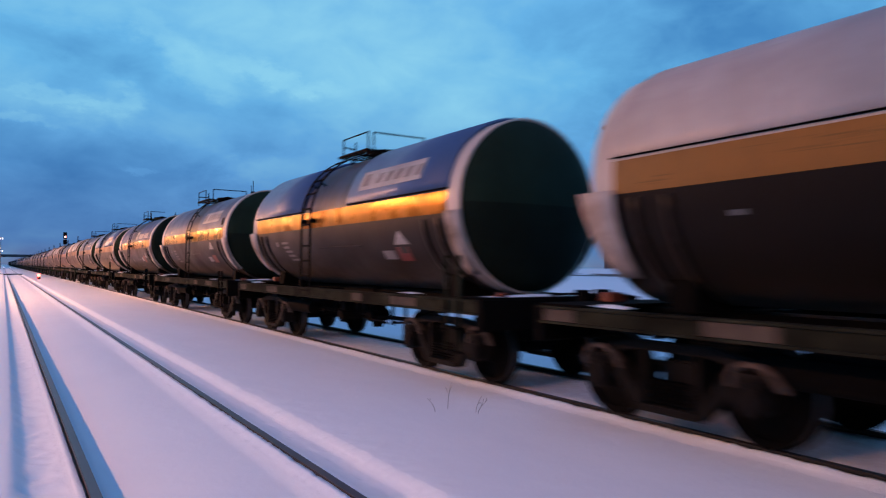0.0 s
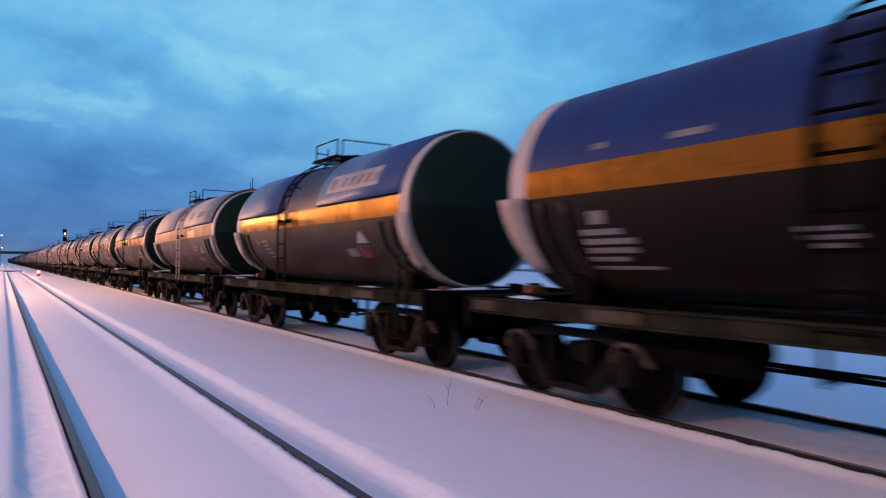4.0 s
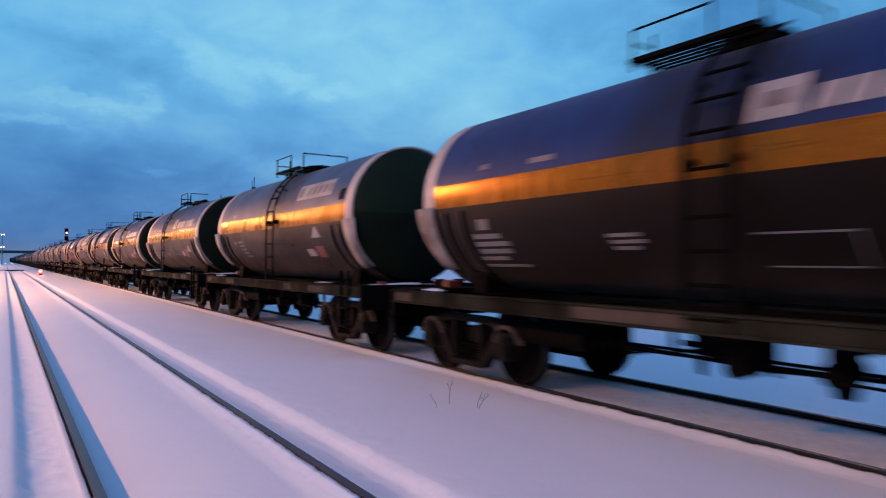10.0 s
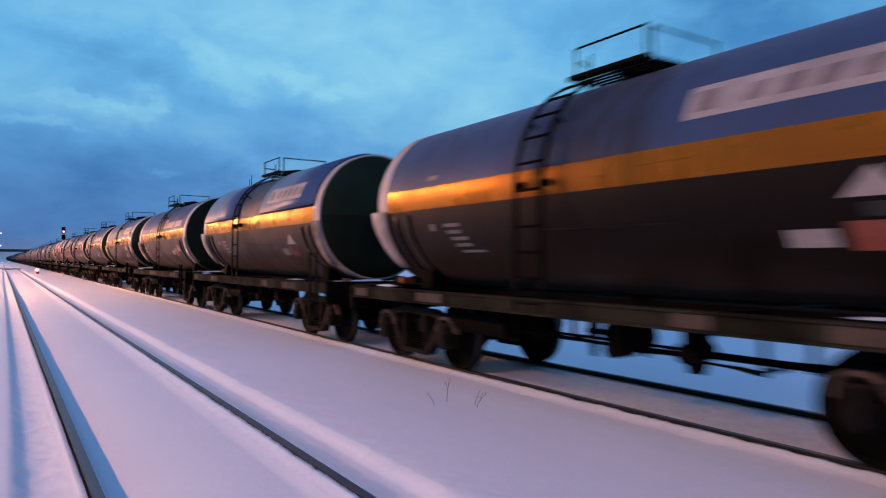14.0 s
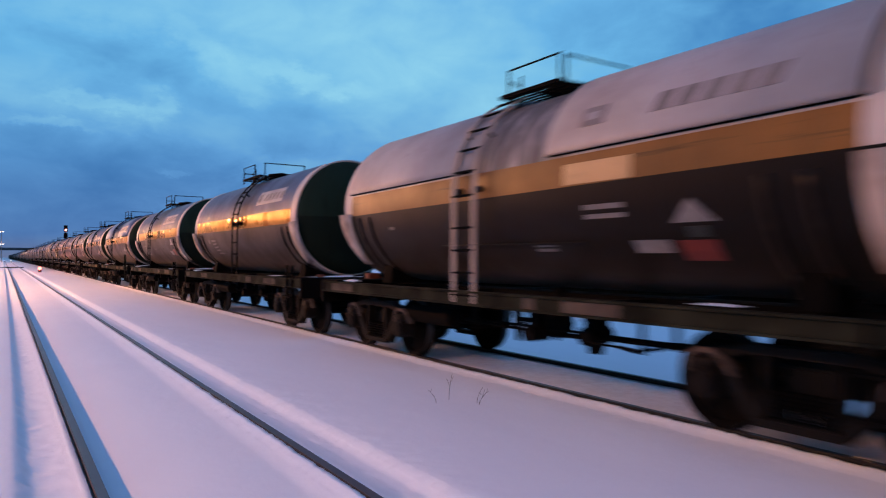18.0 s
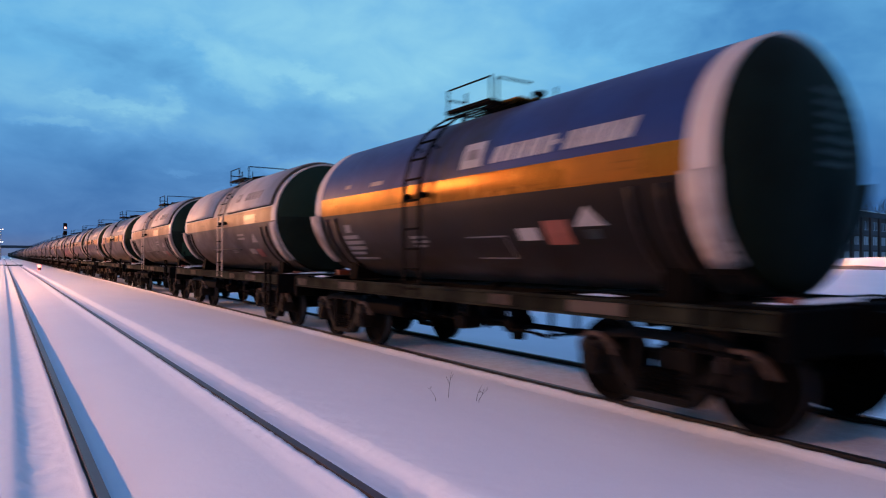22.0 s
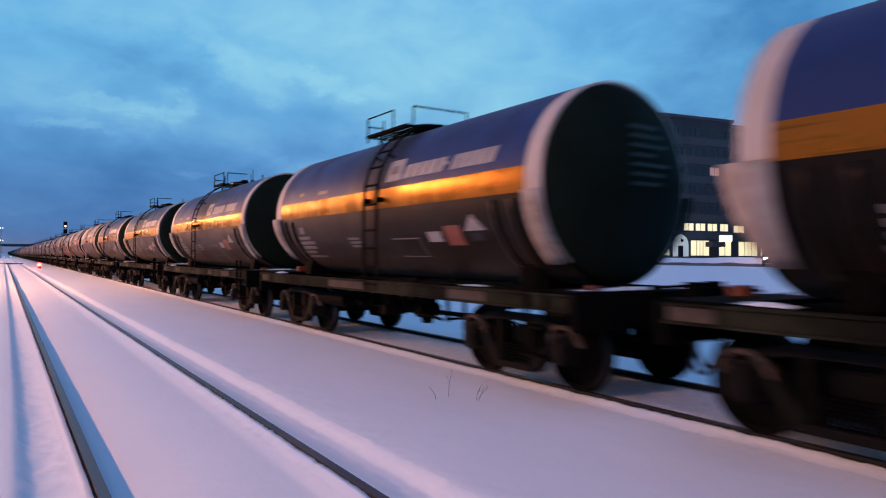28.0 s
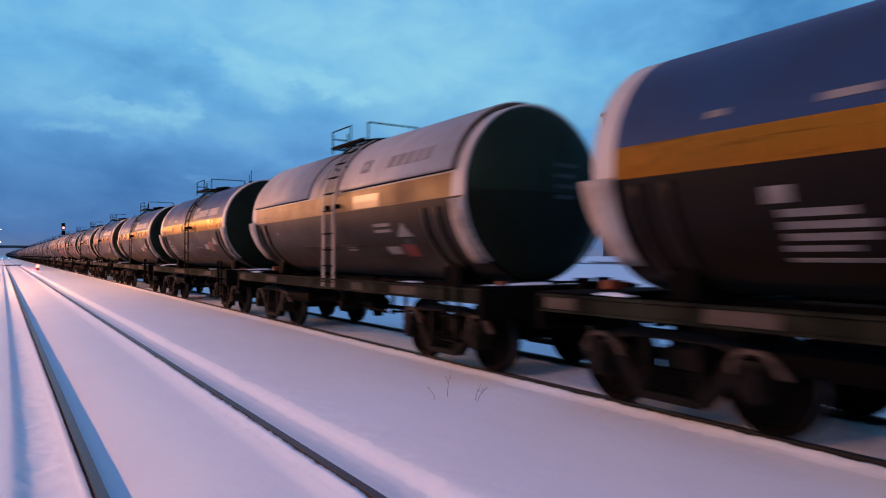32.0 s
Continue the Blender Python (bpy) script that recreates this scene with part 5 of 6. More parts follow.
def make_far_mast():
    ob = tagged(new("light_mast"), "distant floodlight mast with bright lamps", "light mast")
    ob.location = (-0.75, 300.0, 0)
    bm = bmesh.new()
    tube(bm, (0, 0, -0.3), (0, 0, 11.6), 0.16, 8, r2=0.1)
    part("pole", bm, M_GALV, ob)
    for z in (11.2, 6.6):
        part("lamp_arm", solid(0.0, (-0.6, 0.9, -0.1, 0.1, z + 0.2, z + 0.35)), M_GALV, ob)
        bm = bmesh.new()
        for x in (-0.3, 0.5):
            bmesh.ops.create_icosphere(bm, subdivisions=1, radius=0.26, matrix=Matrix.Translation((x, -0.2, z)))
        part("floodlight", bm, M_FAR_LIGHT, ob, "glowing floodlights")


make_far_mast()


def make_crossing():
    ob = tagged(new("track_crossing"), "dark timber boards laid across the track far off", "crossing boards")
    ob.location = (0, 134.0, 0)
    for i in range(4):
        part("board", solid(0.01, (-4.0, 2.9, i * 0.9, i * 0.9 + 0.75, -0.10, 0.05)), M_DARK, ob)


make_crossing()


def make_overpass():
    ob = tagged(new("overpass"), "distant dark road bridge across the yard", "bridge")
    ob.location = (0, 700.0, 0)
    part("deck", solid(0.05, (-160, 120, -4, 4, 8.0, 9.3)), M_PANEL, ob)
    part("parapet", solid(0.0, (-160, 120, -4.3, -4.0, 9.0, 10.3)), M_PANEL, ob)
    for x in (-120, -80, -40, -9, 22, 60):
        part("pier", solid(0.05, (x - 0.7, x + 0.7, -3, 3, -0.5, 8.2)), M_PANEL_D, ob)


make_overpass()


def make_tower():
    ob = tagged(new("radio_tower"), "slender steel lattice tower far behind the train", "tower")
    ob.location = (93.3, 300.0, 1.0)
    bm = bmesh.new()
    h, w0, w1 = 38.0, 2.4, 0.5
    for sx in (-1, 1):
        for sy in (-1, 1):
            tube(bm, (sx * w0, sy * w0, -0.5), (sx * w1, sy * w1, h - 4), 0.14, 5)
    part("leg_frame", bm, M_DARK, ob)
    bm = bmesh.new()
    k = 14
    for i in range(k):
        za, zb = (h - 4) * i / k, (h - 4) * (i + 1) / k
        wa, wb = w0 + (w1 - w0) * i / k, w0 + (w1 - w0) * (i + 1) / k
        for s in (-1, 1):
            tube(bm, (-wa, s * wa, za), (wb, s * wb, zb), 0.07, 4)
            tube(bm, (s * wa, wa, za), (s * wb, -wb, zb), 0.07, 4)
            tube(bm, (-wb, s * wb, zb), (wb, s * wb, zb), 0.06, 4)
    part("bracing", bm, M_DARK, ob)
    bm = bmesh.new()
    tube(bm, (0, 0, h - 5), (0, 0, h + 0.6), 0.16, 6)
    tube(bm, (-0.9, 0, h - 6), (-0.9, 0, h - 1.2), 0.12, 6)
    box(bm, -1.6, 1.6, -0.5, 0.5, h - 6.4, h - 6.1)
    part("antenna", bm, M_DARK, ob)


make_tower()


def make_street_lamp():
    ob = tagged(new("street_lamp"), "street lamp with a glowing head by the road", "street lamp")
    ob.location = (STREET.x, STREET.y, 0)
    bm = bmesh.new()
    tube(bm, (-0.45, 0.80, 0.6), (-0.45, 0.80, 7.15), 0.08, 8, r2=0.05)
    part("pole", bm, M_POLE, ob)
    bm = bmesh.new()
    polyline(bm, [(-0.45, 0.80, 7.1), (-0.25, 0.42, 7.33), (0, 0, 7.34)], 0.03, 6)
    part("arm", bm, M_POLE, ob)
    part("lamp_head", solid(0.03, (-0.22, 0.22, -0.22, 0.22, 7.26, 7.38)), M_POLE, ob)
    bm = bmesh.new()
    bmesh.ops.create_icosphere(bm, subdivisions=2, radius=0.21, matrix=Matrix.Translation((0, 0, 7.15)) @ Matrix.Diagonal((1.15, 1.15, 0.7, 1)))
    part("lens", bm, M_SODIUM, ob, "glowing lens")


make_street_lamp()


# ---- buildings beyond the road ----
def facade_frame(ob, corner, way):
    """Stands ob at a corner, its x along the facade."""
    ob.location = (*corner, 0)
    ob.rotation_euler = (0, 0, math.atan2(way[1], way[0]))


def window(parent, x, z, w, h, glass, frame_mat=None, y=0.0):
    bm = bmesh.new()
    t = 0.07
    for a in ((x, x + w, z, z + t), (x, x + w, z + h - t, z + h), (x, x + t, z + t, z + h - t), (x + w - t, x + w, z + t, z + h - t), (x + w / 2 - t / 2, x + w / 2 + t / 2, z + t, z + h - t)):
        box(bm, a[0], a[1], y - 0.08, y + 0.06, a[2], a[3])
    win = part("window", bm, frame_mat or M_LIGHTPANEL, parent)
    bm = bmesh.new()
    box(bm, x + t, x + w - t, y - 0.012, y + 0.02, z + t, z + h - t)
    part("pane", bm, glass, win, "lit pane" if glass in (M_LIT, M_LIT_DIM) else "")
    return win


def make_block(corner, way, width, depth, z1, rows, first_row, dim, hall, label):
    """A tall slab building: panel storeys, window strips, a lit ground floor."""
    ob = tagged(new("office_building"), label, "building", "buildings beyond the road")
    facade_frame(ob, corner, way)
    bm = solid(0.0, (0, width, 0.0, depth, 0.4, z1 - 0.5))
    part("wall", bm, M_PANEL_D, ob)
    part("roof", solid(0.05, (-0.3, width + 0.3, -0.3, depth + 0.3, z1 - 0.5, z1)), M_PANEL, ob)
    part("roof_snow", solid(0.02, (0.2, width - 0.2, 0.1, depth - 0.2, z1, z1 + 0.18)), SNOW, ob)
    for r, z in enumerate(rows):
        # panel band below each row of windows, proud of the wall
        part("panel_band", solid(0.02, (0.0, width, -0.10, -0.003, z - 1.35, z - 0.15)), M_PANEL, ob)
        spots = [(0.35 + i * 2.45, 2.0, (r, i) in dim, False) for i in range(int(width / 2.45))] if r else [(x, w, False, True) for x, w in first_row]
        for x, w, dimly, brightly in spots:
            glass = M_LIT if brightly else M_LIT_DIM if dimly else M_GLASS
            window(ob, x, z, w, 1.25 if brightly else 1.35, glass, M_PANEL if glass is M_GLASS else None)
    for x, w in hall:
        win = window(ob, x, 1.75, w, 2.5, M_LIT)
        bm = bmesh.new()
        for k in range(1, max(2, int(w / 1.2))):
            xx = x + w * k / max(2, int(w / 1.2))
            box(bm, xx - 0.04, xx + 0.04, -0.06, -0.014, 1.8, 4.2)
        part("mullion", bm, M_PANEL_D, win)
    return ob


STOREYS = [5.72, 8.6, 11.65, 14.7, 17.75, 20.8]
tall = make_block((103.6, 69.8), (0.985, -0.17), 15.6, 14.0, 24.1, STOREYS,
                  [(0.5, 2.5), (4.75, 2.0), (7.05, 2.0), (9.35, 2.0), (11.65, 2.0)], set(), [(1.6, 4.5), (6.7, 4.5), (12.2, 1.0)], "tall grey panel office block with a lit ground floor")
wing_way = Vector((0.985, -0.17))
wing_at = Vector((100.0, 67.3)) - wing_way * 22.2
wing = make_block(wing_at, wing_way, 22.2, 4.0, 24.0, STOREYS,
                  [(2.8, 2.0), (8.75, 1.8), (12.1, 2.1), (14.5, 2.1), (17.0, 2.1), (19.65, 1.8)], {(3, 7)}, [(0.5, 3.2), (7.1, 2.2), (13.5, 3.9), (19.4, 2.7)], "projecting wing of the grey office block with a lit entrance")
part("entrance_sign", solid(0.03, (19.4, 22.1, -0.30, -0.12, 4.12, 5.10)), M_SIGN, wing, "glowing white entrance sign")


def make_arch(parent, x0, x1, z0, z1):
    """The round-headed entrance, its plaster glowing in place of lamplight, with its lamp."""
    mid, half = (x0 + x1) / 2, (x1 - x0) / 2
    low = z1 - half
    round_top = [(mid + half * math.cos(radians(a)), low + half * math.sin(radians(a))) for a in range(0, 181, 12)]
    bm = bmesh.new()
    ring = [(x1, z0)] + round_top + [(x0, z0)]
    vs = [bm.verts.new((x, -0.13, z)) for x, z in ring]
    back = [bm.verts.new((x, -0.09, z)) for x, z in ring]
    bm.faces.new(vs)
    for k in range(len(ring)):
        q = (k + 1) % len(ring)
        bm.faces.new((vs[k], back[k], back[q], vs[q]))
    bmesh.ops.recalc_face_normals(bm, faces=bm.faces[:])
    arch = part("entrance_arch", bm, M_PLASTER, parent, "pale plaster arch that glows in place of entrance light")
    bm = bmesh.new()
    sweep(bm, [(x, -0.16, z) for x, z in ring], 0.09, 6)
    part("arch_moulding", bm, M_PANEL, arch)
    part("doorway", solid(0.02, (mid - 0.5, mid + 0.5, -0.20, -0.132, z0, z0 + 1.7)), M_GLASS, arch)
    bm = bmesh.new()
    tube(bm, (mid, -0.5, z0 + 2.3), (mid, -0.5, z0 + 2.7), 0.14, 8, r2=0.26)
    tube(bm, (mid, -0.5, z0 + 2.7), (mid, -0.13, z0 + 2.95), 0.04, 6)
    part("entrance_lamp", bm, M_DARK, arch)


make_arch(wing, 9.7, 13.1, 1.65, 5.2)
part("awning", solid(0.03, (16.5, 19.3, -1.6, -0.11, 3.2, 4.0)), M_PANEL_D, wing, "dark projecting awning")
part("plinth", solid(0.02, (-0.4, 22.8, -0.7, -0.11, 0.4, 1.62)), M_PANEL_D, wing)


def make_low_building():
    ob = tagged(new("brick_building"), "long low dark brick building with pale window bays", "building", "buildings beyond the road")
    facade_frame(ob, (99.1, 51.3), (0.988, 0.156))
    width, depth, z1 = 46.0, 5.2, 9.1
    part("wall", solid(0.0, (0, width, 0, depth, 0.4, z1 - 0.9)), M_BRICK, ob)
    part("cornice", solid(0.04, (-0.25, width + 0.25, -0.25, depth + 0.25, z1 - 0.9, z1)), M_PANEL_D, ob)
    part("roof_snow", solid(0.02, (0, width, 0, depth, z1, z1 + 0.15)), SNOW, ob)
    for i in range(10):
        x = 1.2 + i * 4.5
        part("pier", solid(0.02, (x - 1.0, x - 0.1, -0.28, -0.003, 0.5, z1 - 0.92)), M_BRICK, ob)
        for r, z in enumerate((1.35, 3.75, 6.15)):
            glass = M_GLASS if (i == 0 or r == 2) else M_LIGHTPANEL
            window(ob, x + 0.2, z, 2.7, 1.35, glass, M_LIGHTPANEL)
            part("sill_panel", solid(0.02, (x + 0.15, x + 2.95, -0.09, -0.003, z - 0.75, z - 0.05)), M_PANEL, ob)
    # the end face, with stair windows
    end = part("end_wall", solid(0.0, (-0.14, -0.003, 0.0, depth, 0.45, z1 - 0.92)), M_BRICK, ob)
    for y, z, w, h, g in ((2.4, 3.2, 0.9, 3.4, M_LIGHTPANEL), (3.8, 4.1, 0.8, 0.7, M_LIT), (3.2, 1.5, 1.0, 0.9, M_LIGHTPANEL), (0.7, 5.9, 1.0, 1.3, M_GLASS), (0.7, 3.5, 1.0, 1.3, M_GLASS)):
        bm = bmesh.new()
        box(bm, -0.20, -0.142, y, y + w, z, z + h)
        box(bm, -0.22, -0.20, y + w / 2 - 0.03, y + w / 2 + 0.03, z, z + h)
        part("end_window", bm, g, ob)


make_low_building()


def make_slush():
    """A ridge of dirty slush thrown up beside the road."""
    bm = bmesh.new()
    ys = [-60 + 0.8 * i for i in range(251)]
    rows = []
    for y in ys:
        h = 0.20 + 0.14 * noise.noise((0, y * 0.5, 3)) + 0.06 * noise.noise((0, y * 1.9, 5))
        rows.append([bm.verts.new((60.2 + dx, y, 0.80 + f * h)) for dx, f in ((0.0, 0.1), (0.25, 0.8), (0.6, 1.0), (1.0, 0.7), (1.3, 0.0))])
    for u, v in zip(rows, rows[1:]):
        for i in range(4):
            bm.faces.new((u[i], u[i + 1], v[i + 1], v[i]))
    tagged(part("slush_ridge", bm, M_SLUSH, smooth=2.0), "brown dirty slush ridge along the road", "slush", kind="structure")


make_slush()


def make_fence_bank():
    """Low dark kerb wall between snow bank and buildings."""
    bm = solid(0.02, (69.0, 69.4, -60, 140, 0.7, 1.35))
    tagged(part("low_wall", bm, M_PANEL_D), "low dark concrete wall behind the snow bank", "wall", kind="structure")


make_fence_bank()


# ---- trees ----
def make_spruce(x, y, height, seed):
    rnd = random.Random(seed)
    ob = tagged(new("spruce_tree"), "dark spruce behind the low building", "tree", "trees beyond the road")
    ob.location = (x, y, 0.9)
    bm = bmesh.new()
    tube(bm, (0, 0, -0.2), (0, 0, height), 0.24, 8, r2=0.03)
    part("trunk", bm, M_BARK, ob)
    bm = bmesh.new()
    for i in range(2600):
        f = rnd.random() ** 0.8
        z = 1.0 + f * (height - 1.0)
        reach = (1 - f) * height * 0.27 + 0.15
        a = rnd.uniform(0, 2 * math.pi)
        lay = 0.75 + 0.25 * math.sin(z * 4.2 + 1.3 * math.sin(a * 3))
        d = reach * lay * rnd.uniform(0.25, 1.0)
        c = Vector((d * math.cos(a), d * math.sin(a), z - 0.32 * d + rnd.uniform(-0.1, 0.1)))
        out = Vector((math.cos(a), math.sin(a), -0.35)) * rnd.uniform(0.25, 0.55)
        side = Vector((-math.sin(a), math.cos(a), rnd.uniform(-0.3, 0.3))) * rnd.uniform(0.06, 0.16)
        bm.faces.new([bm.verts.new(c - side), bm.verts.new(c + out * 0.5 - side * 0.6), bm.verts.new(c + out), bm.verts.new(c + side)])
    part("crown", bm, M_NEEDLE, ob)


def make_bare_tree(x, y, height, seed):
    rnd = random.Random(seed)
    ob = tagged(new("bare_tree"), "leafless winter tree beyond the road", "tree", "trees beyond the road")
    ob.location = (x, y, 0.9)
    trunk, limbs = bmesh.new(), bmesh.new()

    def grow(bm, p, d, length, r, level):
        q = p + d * length
        tube(bm, p, q, r, 5 if level < 2 else 3, r2=r * 0.68)
        if level >= 5:
            return
        for _ in range(3 if level < 3 else 2):
            turn = Vector((rnd.uniform(-1, 1), rnd.uniform(-1, 1), rnd.uniform(-0.1, 0.8))).normalized()
            grow(limbs, p + d * length * rnd.uniform(0.6, 1.0), (d * 0.9 + turn * 0.75).normalized(), length * rnd.uniform(0.6, 0.8), r * 0.58, level + 1)

    grow(trunk, Vector((0, 0, -0.2)), Vector((0.03, 0, 1)).normalized(), height * 0.33, 0.17, 0)
    part("trunk", trunk, M_BARK, ob)
    part("crown", limbs, M_BARK, ob, "bare branches")


make_spruce(128.0, 71.7, 14.6, 5)
make_spruce(131.5, 72.5, 11.8, 6)
make_bare_tree(118.0, 57.5, 15.5, 3)
make_bare_tree(122.0, 56.0, 14.5, 8)
make_bare_tree(126.0, 55.0, 15.0, 12)


# ---- road vehicles ----
def make_car():
    """Estate car, its nose towards -y."""
    ob = tagged(new("car"), "dark estate car with headlights on, driving along the road", "car", "cars on the road")
    bm = bmesh.new()
    side = [(-2.15, 0.35), (-2.20, 0.62), (-2.05, 0.80), (-1.15, 0.95), (-0.45, 1.42), (0.2, 1.50), (1.35, 1.47), (1.95, 1.05), (2.15, 0.95), (2.18, 0.40), (1.8, 0.28), (-1.8, 0.28)]
    extrude_outline(bm, side, -0.86, 0.86)
    for v in bm.verts:
        if v.co.z > 1.0:
            v.co.x *= 0.80
    bmesh.ops.bevel(bm, geom=bm.edges[:], offset=0.04, segments=2, affect="EDGES")
    part("body", bm, M_CAR, ob, smooth=0.6)
    bm = bmesh.new()
    for s in (-1, 1):
        extrude_outline(bm, [(-0.95, 1.02), (-0.40, 1.36), (0.2, 1.42), (1.25, 1.40), (1.70, 1.06)], s * 0.80 - 0.03, s * 0.80 + 0.03)
    part("side_window", bm, M_GLASS, ob)
    bm = solid(0.0, (-0.62, 0.62, -0.95, -0.90, 1.06, 1.10))
    part("wiper", bm, M_DARK, ob)
    for x in (-0.80, 0.80):
        for y in (-1.35, 1.35):
            bm = bmesh.new()
            tube(bm, (x - 0.1, y, 0.32), (x + 0.1, y, 0.32), 0.32, 18)
            wheel = part("wheel", bm, M_TYRE, ob, smooth=0.7)
            bm = bmesh.new()
            tube(bm, (x - 0.105, y, 0.32), (x + 0.105, y, 0.32), 0.19, 10)
            part("rim", bm, M_GALV, wheel)
    for x in (-0.62, 0.62):
        bm = bmesh.new()
        bmesh.ops.create_icosphere(bm, subdivisions=2, radius=0.15, matrix=Matrix.Translation((x, -2.17, 0.68)) @ Matrix.Diagonal((1.3, 0.5, 0.8, 1)))
        part("headlight", bm, M_HEAD, ob, "glowing headlight")
    part("roof_snow", solid(0.02, (-0.5, 0.5, -0.2, 1.1, 1.50, 1.54)), SNOW, ob)
    return ob


CARS = [make_car()]
CARS.append(copy_thing(CARS[0], Matrix()))


# ---- clouds ----
# azimuth, elevation, half width, half height, tilt, weight
SOFT_BANKS = [
    (21.0, 19.5, 20.0, 4.2, 0.06, 0.60),
    (4.8, 16.2, 5.2, 1.8, 0.15, -0.45),
    (20.5, 11.8, 6.0, 1.8, 0.00, -0.15),
    (5.0, 6.7, 13.9, 3.2, 0.00, -0.45),
    (17.5, 8.0, 4.6, 1.3, 0.10, 0.55),
    (31.0, 13.5, 9.6, 3.6, 0.00, 0.45),
    (62.7, 5.9, 10.6, 7.0, 0.00, -0.75),
    (57.2, 18.4, 12.2, 6.8, 0.00, -0.80),
    (4.0, 11.6, 8.0, 1.4, 0.10, 0.32),
]
SHARP_BANKS = [
    (19.2, 15.2, 4.9, 0.8, 0.17, 0.45),
    (13.2, 14.9, 2.9, 1.5, 0.45, 0.35),
    (10.0, 17.7, 3.0, 1.2, 0.45, 0.25),
    (3.7, 12.1, 3.5, 0.5, 0.10, 0.30),
    (8.1, 12.5, 1.3, 1.1, 0.00, 0.40),
    (0.1, 10.4, 2.3, 0.5, 0.10, 0.40),
    (9.1, 7.3, 1.2, 0.35, 0.10, 0.30),
]


def make_clouds():
    """A thin broken layer of evening cloud that drifts over the sky."""
    m, n = material("evening_cloud")
    tc = n.add("ShaderNodeTexCoord").outputs["Object"]
    d = n.add("ShaderNodeVectorMath", {"operation": "NORMALIZE"}, i0=tc).outputs[0]
    xyz = n.add("ShaderNodeSeparateXYZ", None, Vector=d).outputs
    # azimuth to the right of the tracks and elevation, in degrees
    az = n.math("MULTIPLY", n.math("ARCTAN2", xyz[0], xyz[1]), 57.2958)
    el = n.math("MULTIPLY", n.math("ARCSINE", xyz[2]), 57.2958)
    plane = n.add("ShaderNodeCombineXYZ", None, X=n.math("MULTIPLY", az, 0.085), Y=n.math("MULTIPLY", el, 0.15), Z=0.0).outputs[0]
    az = n.math("ADD", az, n.math("MULTIPLY", n.math("SUBTRACT", n.noise(plane, 2.6, 6, 0.62), 0.5), 7.0))
    el = n.math("ADD", el, n.math("MULTIPLY", n.math("SUBTRACT", n.noise(n.map(plane, (1, 1, 1), (7, 3, 0)), 3.0, 7, 0.64), 0.5), 4.2))
    soft = n.noise(n.map(plane, (1, 1, 1), (2, 9, 0)), 1.9, 4, 0.52, 0.3)
    value = n.math("MULTIPLY", n.math("SUBTRACT", soft, 0.5), 1.5)
    for a0, e0, wa, we, tilt, amp, crisp in [(*b, 1.0) for b in SOFT_BANKS] + [(*b, 1.8) for b in SHARP_BANKS]:
        da, de = n.math("SUBTRACT", az, a0), n.math("SUBTRACT", el, e0)
        de = n.math("ADD", de, n.math("MULTIPLY", da, tilt))
        q = n.math("ADD", n.math("POWER", n.math("ABSOLUTE", n.math("DIVIDE", da, wa)), 2.0), n.math("POWER", n.math("ABSOLUTE", n.math("DIVIDE", de, we)), 2.0))
        value = n.math("ADD", value, n.math("MULTIPLY", n.math("EXPONENT", n.math("MULTIPLY", n.math("POWER", q, crisp), -1.0)), amp))
    bright = n.step(value, 0.0, 1.0)
    dark = n.step(value, 0.0, -0.9)
    high = n.step(xyz[2], 0.04, 0.22)
    pale = n.mix(high, rgb(0.17, 0.40, 0.66), rgb(0.290, 0.665, 0.865))
    deep = n.mix(high, rgb(0.026, 0.098, 0.320), rgb(0.055, 0.235, 0.540))
    col = n.mix(n.math("GREATER_THAN", value, 0.0), deep, pale)
    fac = n.math("MULTIPLY", n.math("MAXIMUM", bright, dark), n.math("MULTIPLY", 0.95, n.step(xyz[2], 0.60, 0.40)))
    glow = n.add("ShaderNodeEmission", None, Color=col, Strength=1.0)
    clear = n.add("ShaderNodeBsdfTransparent")
    mixed = n.add("ShaderNodeMixShader", None, i0=fac, i1=clear.outputs[0], i2=glow.outputs[0])
    n.add("ShaderNodeOutputMaterial", None, Surface=mixed.outputs[0])
    bm = bmesh.new()
    rows, seg, r = 14, 48, 2800.0
    rings = [[bm.verts.new((r * math.cos(e) * math.cos(a), r * math.cos(e) * math.sin(a), r * math.sin(e))) for a in [2 * math.pi * i / seg for i in range(seg)]]
             for e in [radians(-1.0 + 88.0 * j / rows) for j in range(rows + 1)]]
    for u, v in zip(rings, rings[1:]):
        for i in range(seg):
            bm.faces.new((u[i], v[i], v[(i + 1) % seg], u[(i + 1) % seg]))
    bm.faces.new(rings[-1])
    ob = part("cloud_backdrop", bm, m, smooth=3.0)
    return tagged(ob, "broken blue evening cloud drifting over the sky", "clouds", kind="structure")


CLOUDS = make_clouds()


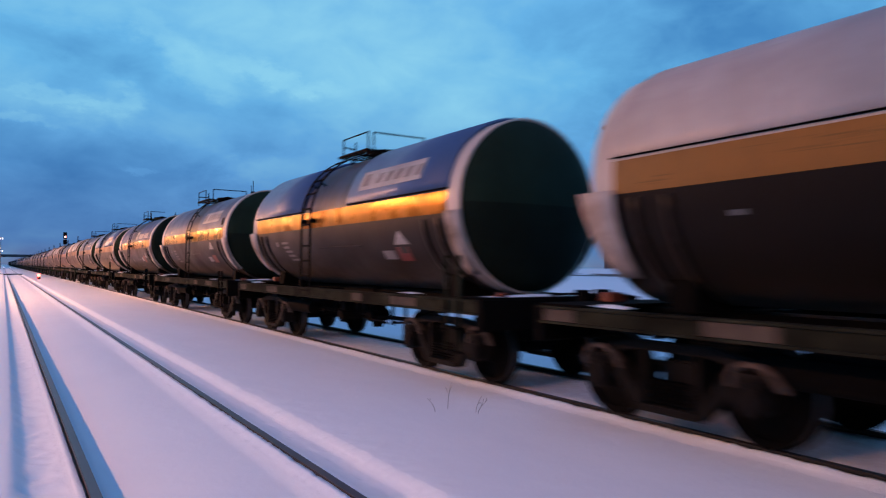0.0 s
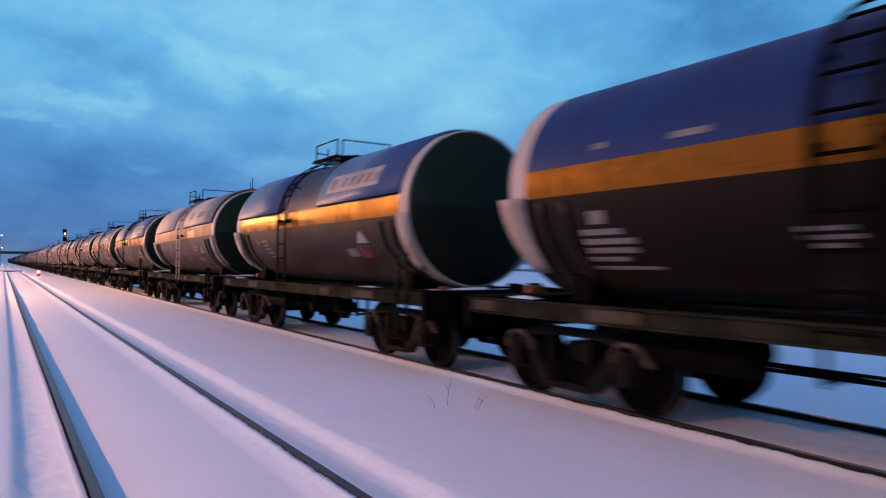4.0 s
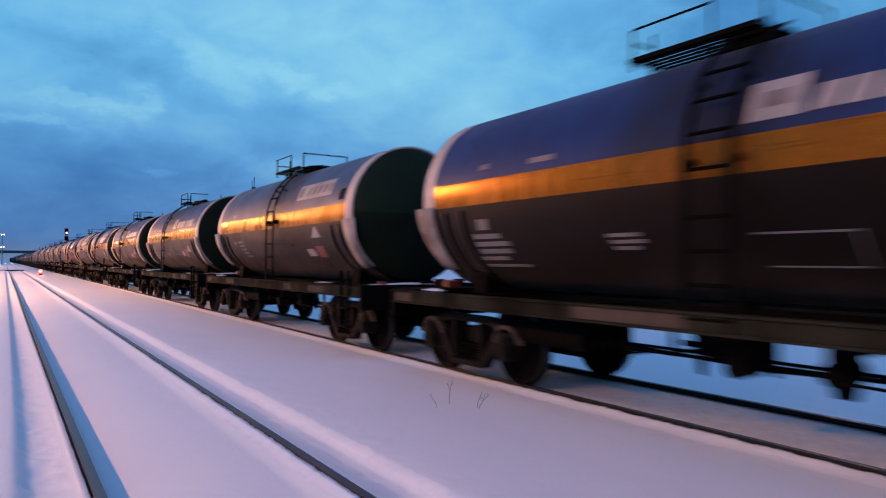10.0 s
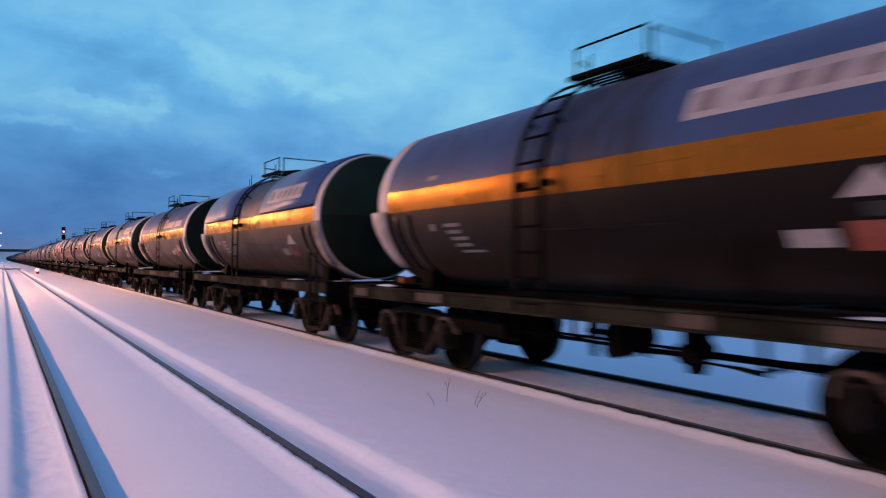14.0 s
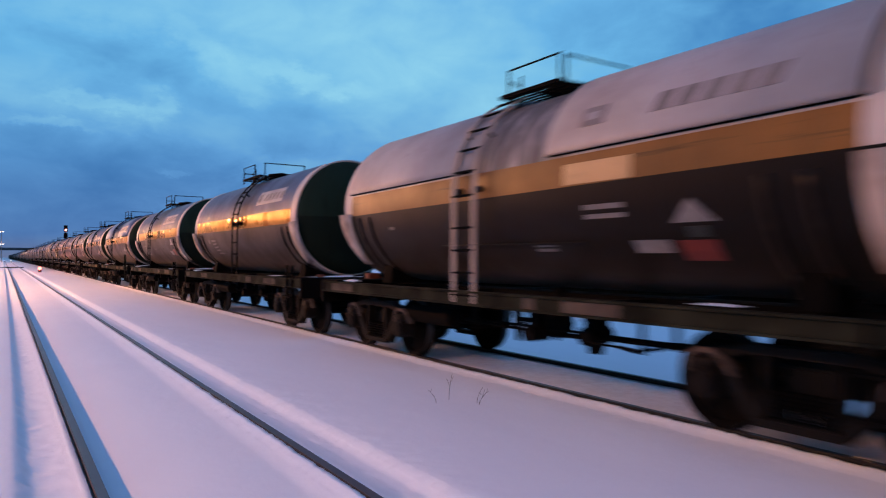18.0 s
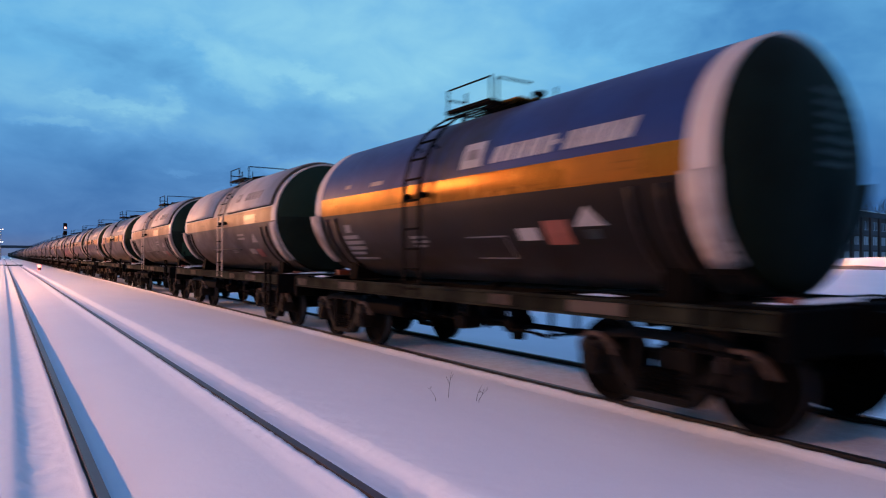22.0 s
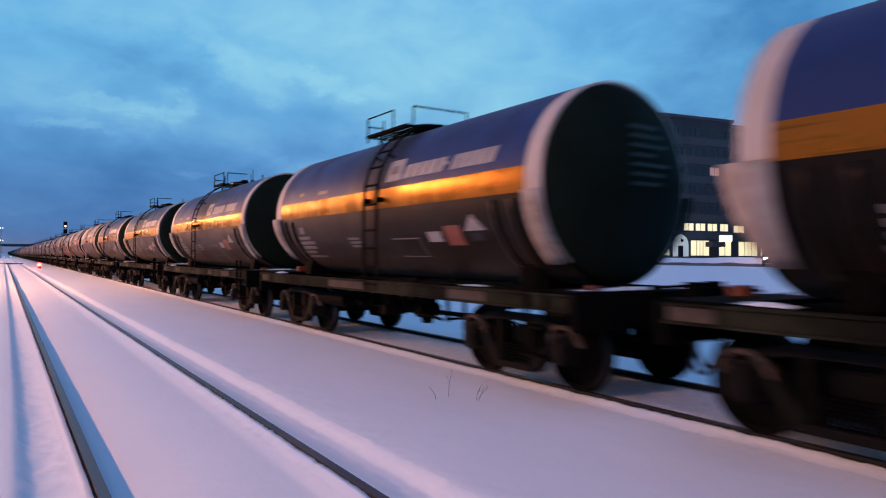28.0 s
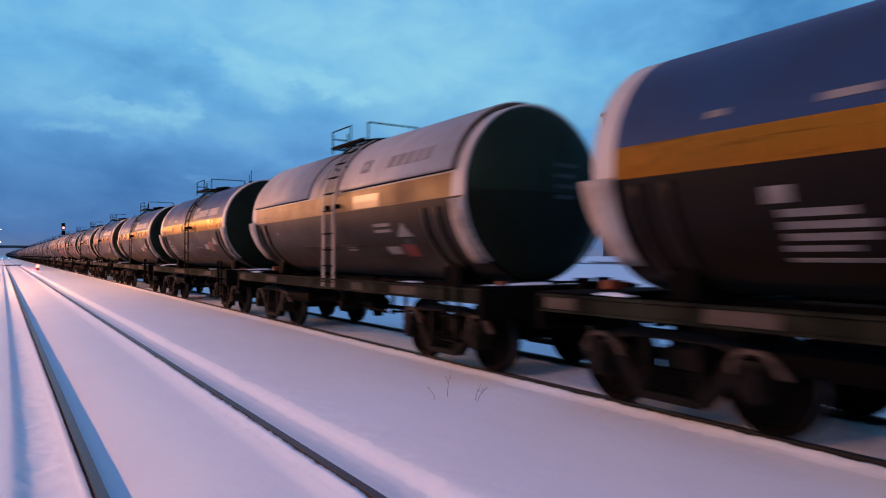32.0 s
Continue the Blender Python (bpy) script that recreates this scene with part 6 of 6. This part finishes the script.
# ---- what moves ----
def share_keys(source, target):
    """Lets an alike part turn by the same keys."""
    target.rotation_mode = "QUATERNION"
    keys = target.animation_data_create()
    keys.action = source.animation_data.action
    keys.action_slot = source.animation_data.action_slot


def motions():
    stops = [0.0, 8.0, 16.0, 24.0, 32.0]
    # the train gathers a little speed at the end
    gain = [(0.0, 0.03), (8.0, 0.03), (16.0, 0.0), (22.0, 0.0), (25.0, 0.06), (28.0, 0.22), (30.0, 0.35), (32.0, 0.50)]
    for k, car in WAGONS:
        walk(car, [(t, pose(XC, LEAD + PITCH * k + SPEED * t + more, 0)) for t, more in gain])
    ahead = LEAD + PITCH * (LAST - 1) + 0.5 * PITCH + 8.9
    walk(LOCO, [(t, pose(XC, ahead + SPEED * t + more, 0)) for t, more in gain])
    # wheels roll without slipping: radius 0.478
    turn = math.degrees(SPEED / 0.478)
    keyed = {}
    for k, car in WAGONS:
        for part_ob in car.children_recursive:
            if part_ob.name.startswith("wheelset"):
                y = round(part_ob.location.y, 3)
                if y not in keyed:
                    walk(part_ob, [(i / 10, pose(0, y, 0.478, -turn * i / 10)) for i in range(321)])
                    keyed[y] = part_ob
                else:
                    share_keys(keyed[y], part_ob)
    # one car slows, turns towards the tracks and pulls away again
    walk(CARS[0], [(t, pose(x, y, 0.845, 0, 0, yaw)) for t, x, y, yaw in
                   ((0.0, 57.5, 330.0, 0), (24.0, 57.5, 112.0, 0), (26.5, 57.5, 52.0, -12), (28.0, 57.3, 34.4, -58), (29.65, 56.9, 30.9, -40), (30.6, 56.5, 26.5, -15), (32.0, 56.5, 8.0, 0))])
    # the other drifts across the road as it passes
    walk(CARS[1], [(t, pose(x, y, 0.845, 0, 0, yaw)) for t, x, y, yaw in
                   ((0.0, 59.0, 278.0, 0), (22.5, 59.0, 42.2, 0), (24.0, 57.0, 26.5, -46), (25.5, 55.0, 10.8, 0), (32.0, 55.0, -57.0, 0))])
    walk(CLOUDS, [(t, Matrix.Rotation(radians(-4.4) * t / 32, 4, "Z") @ Matrix.Rotation(radians(-1.2) * t / 32, 4, Vector((0.838, -0.545, 0)))) for t in stops])


motions()
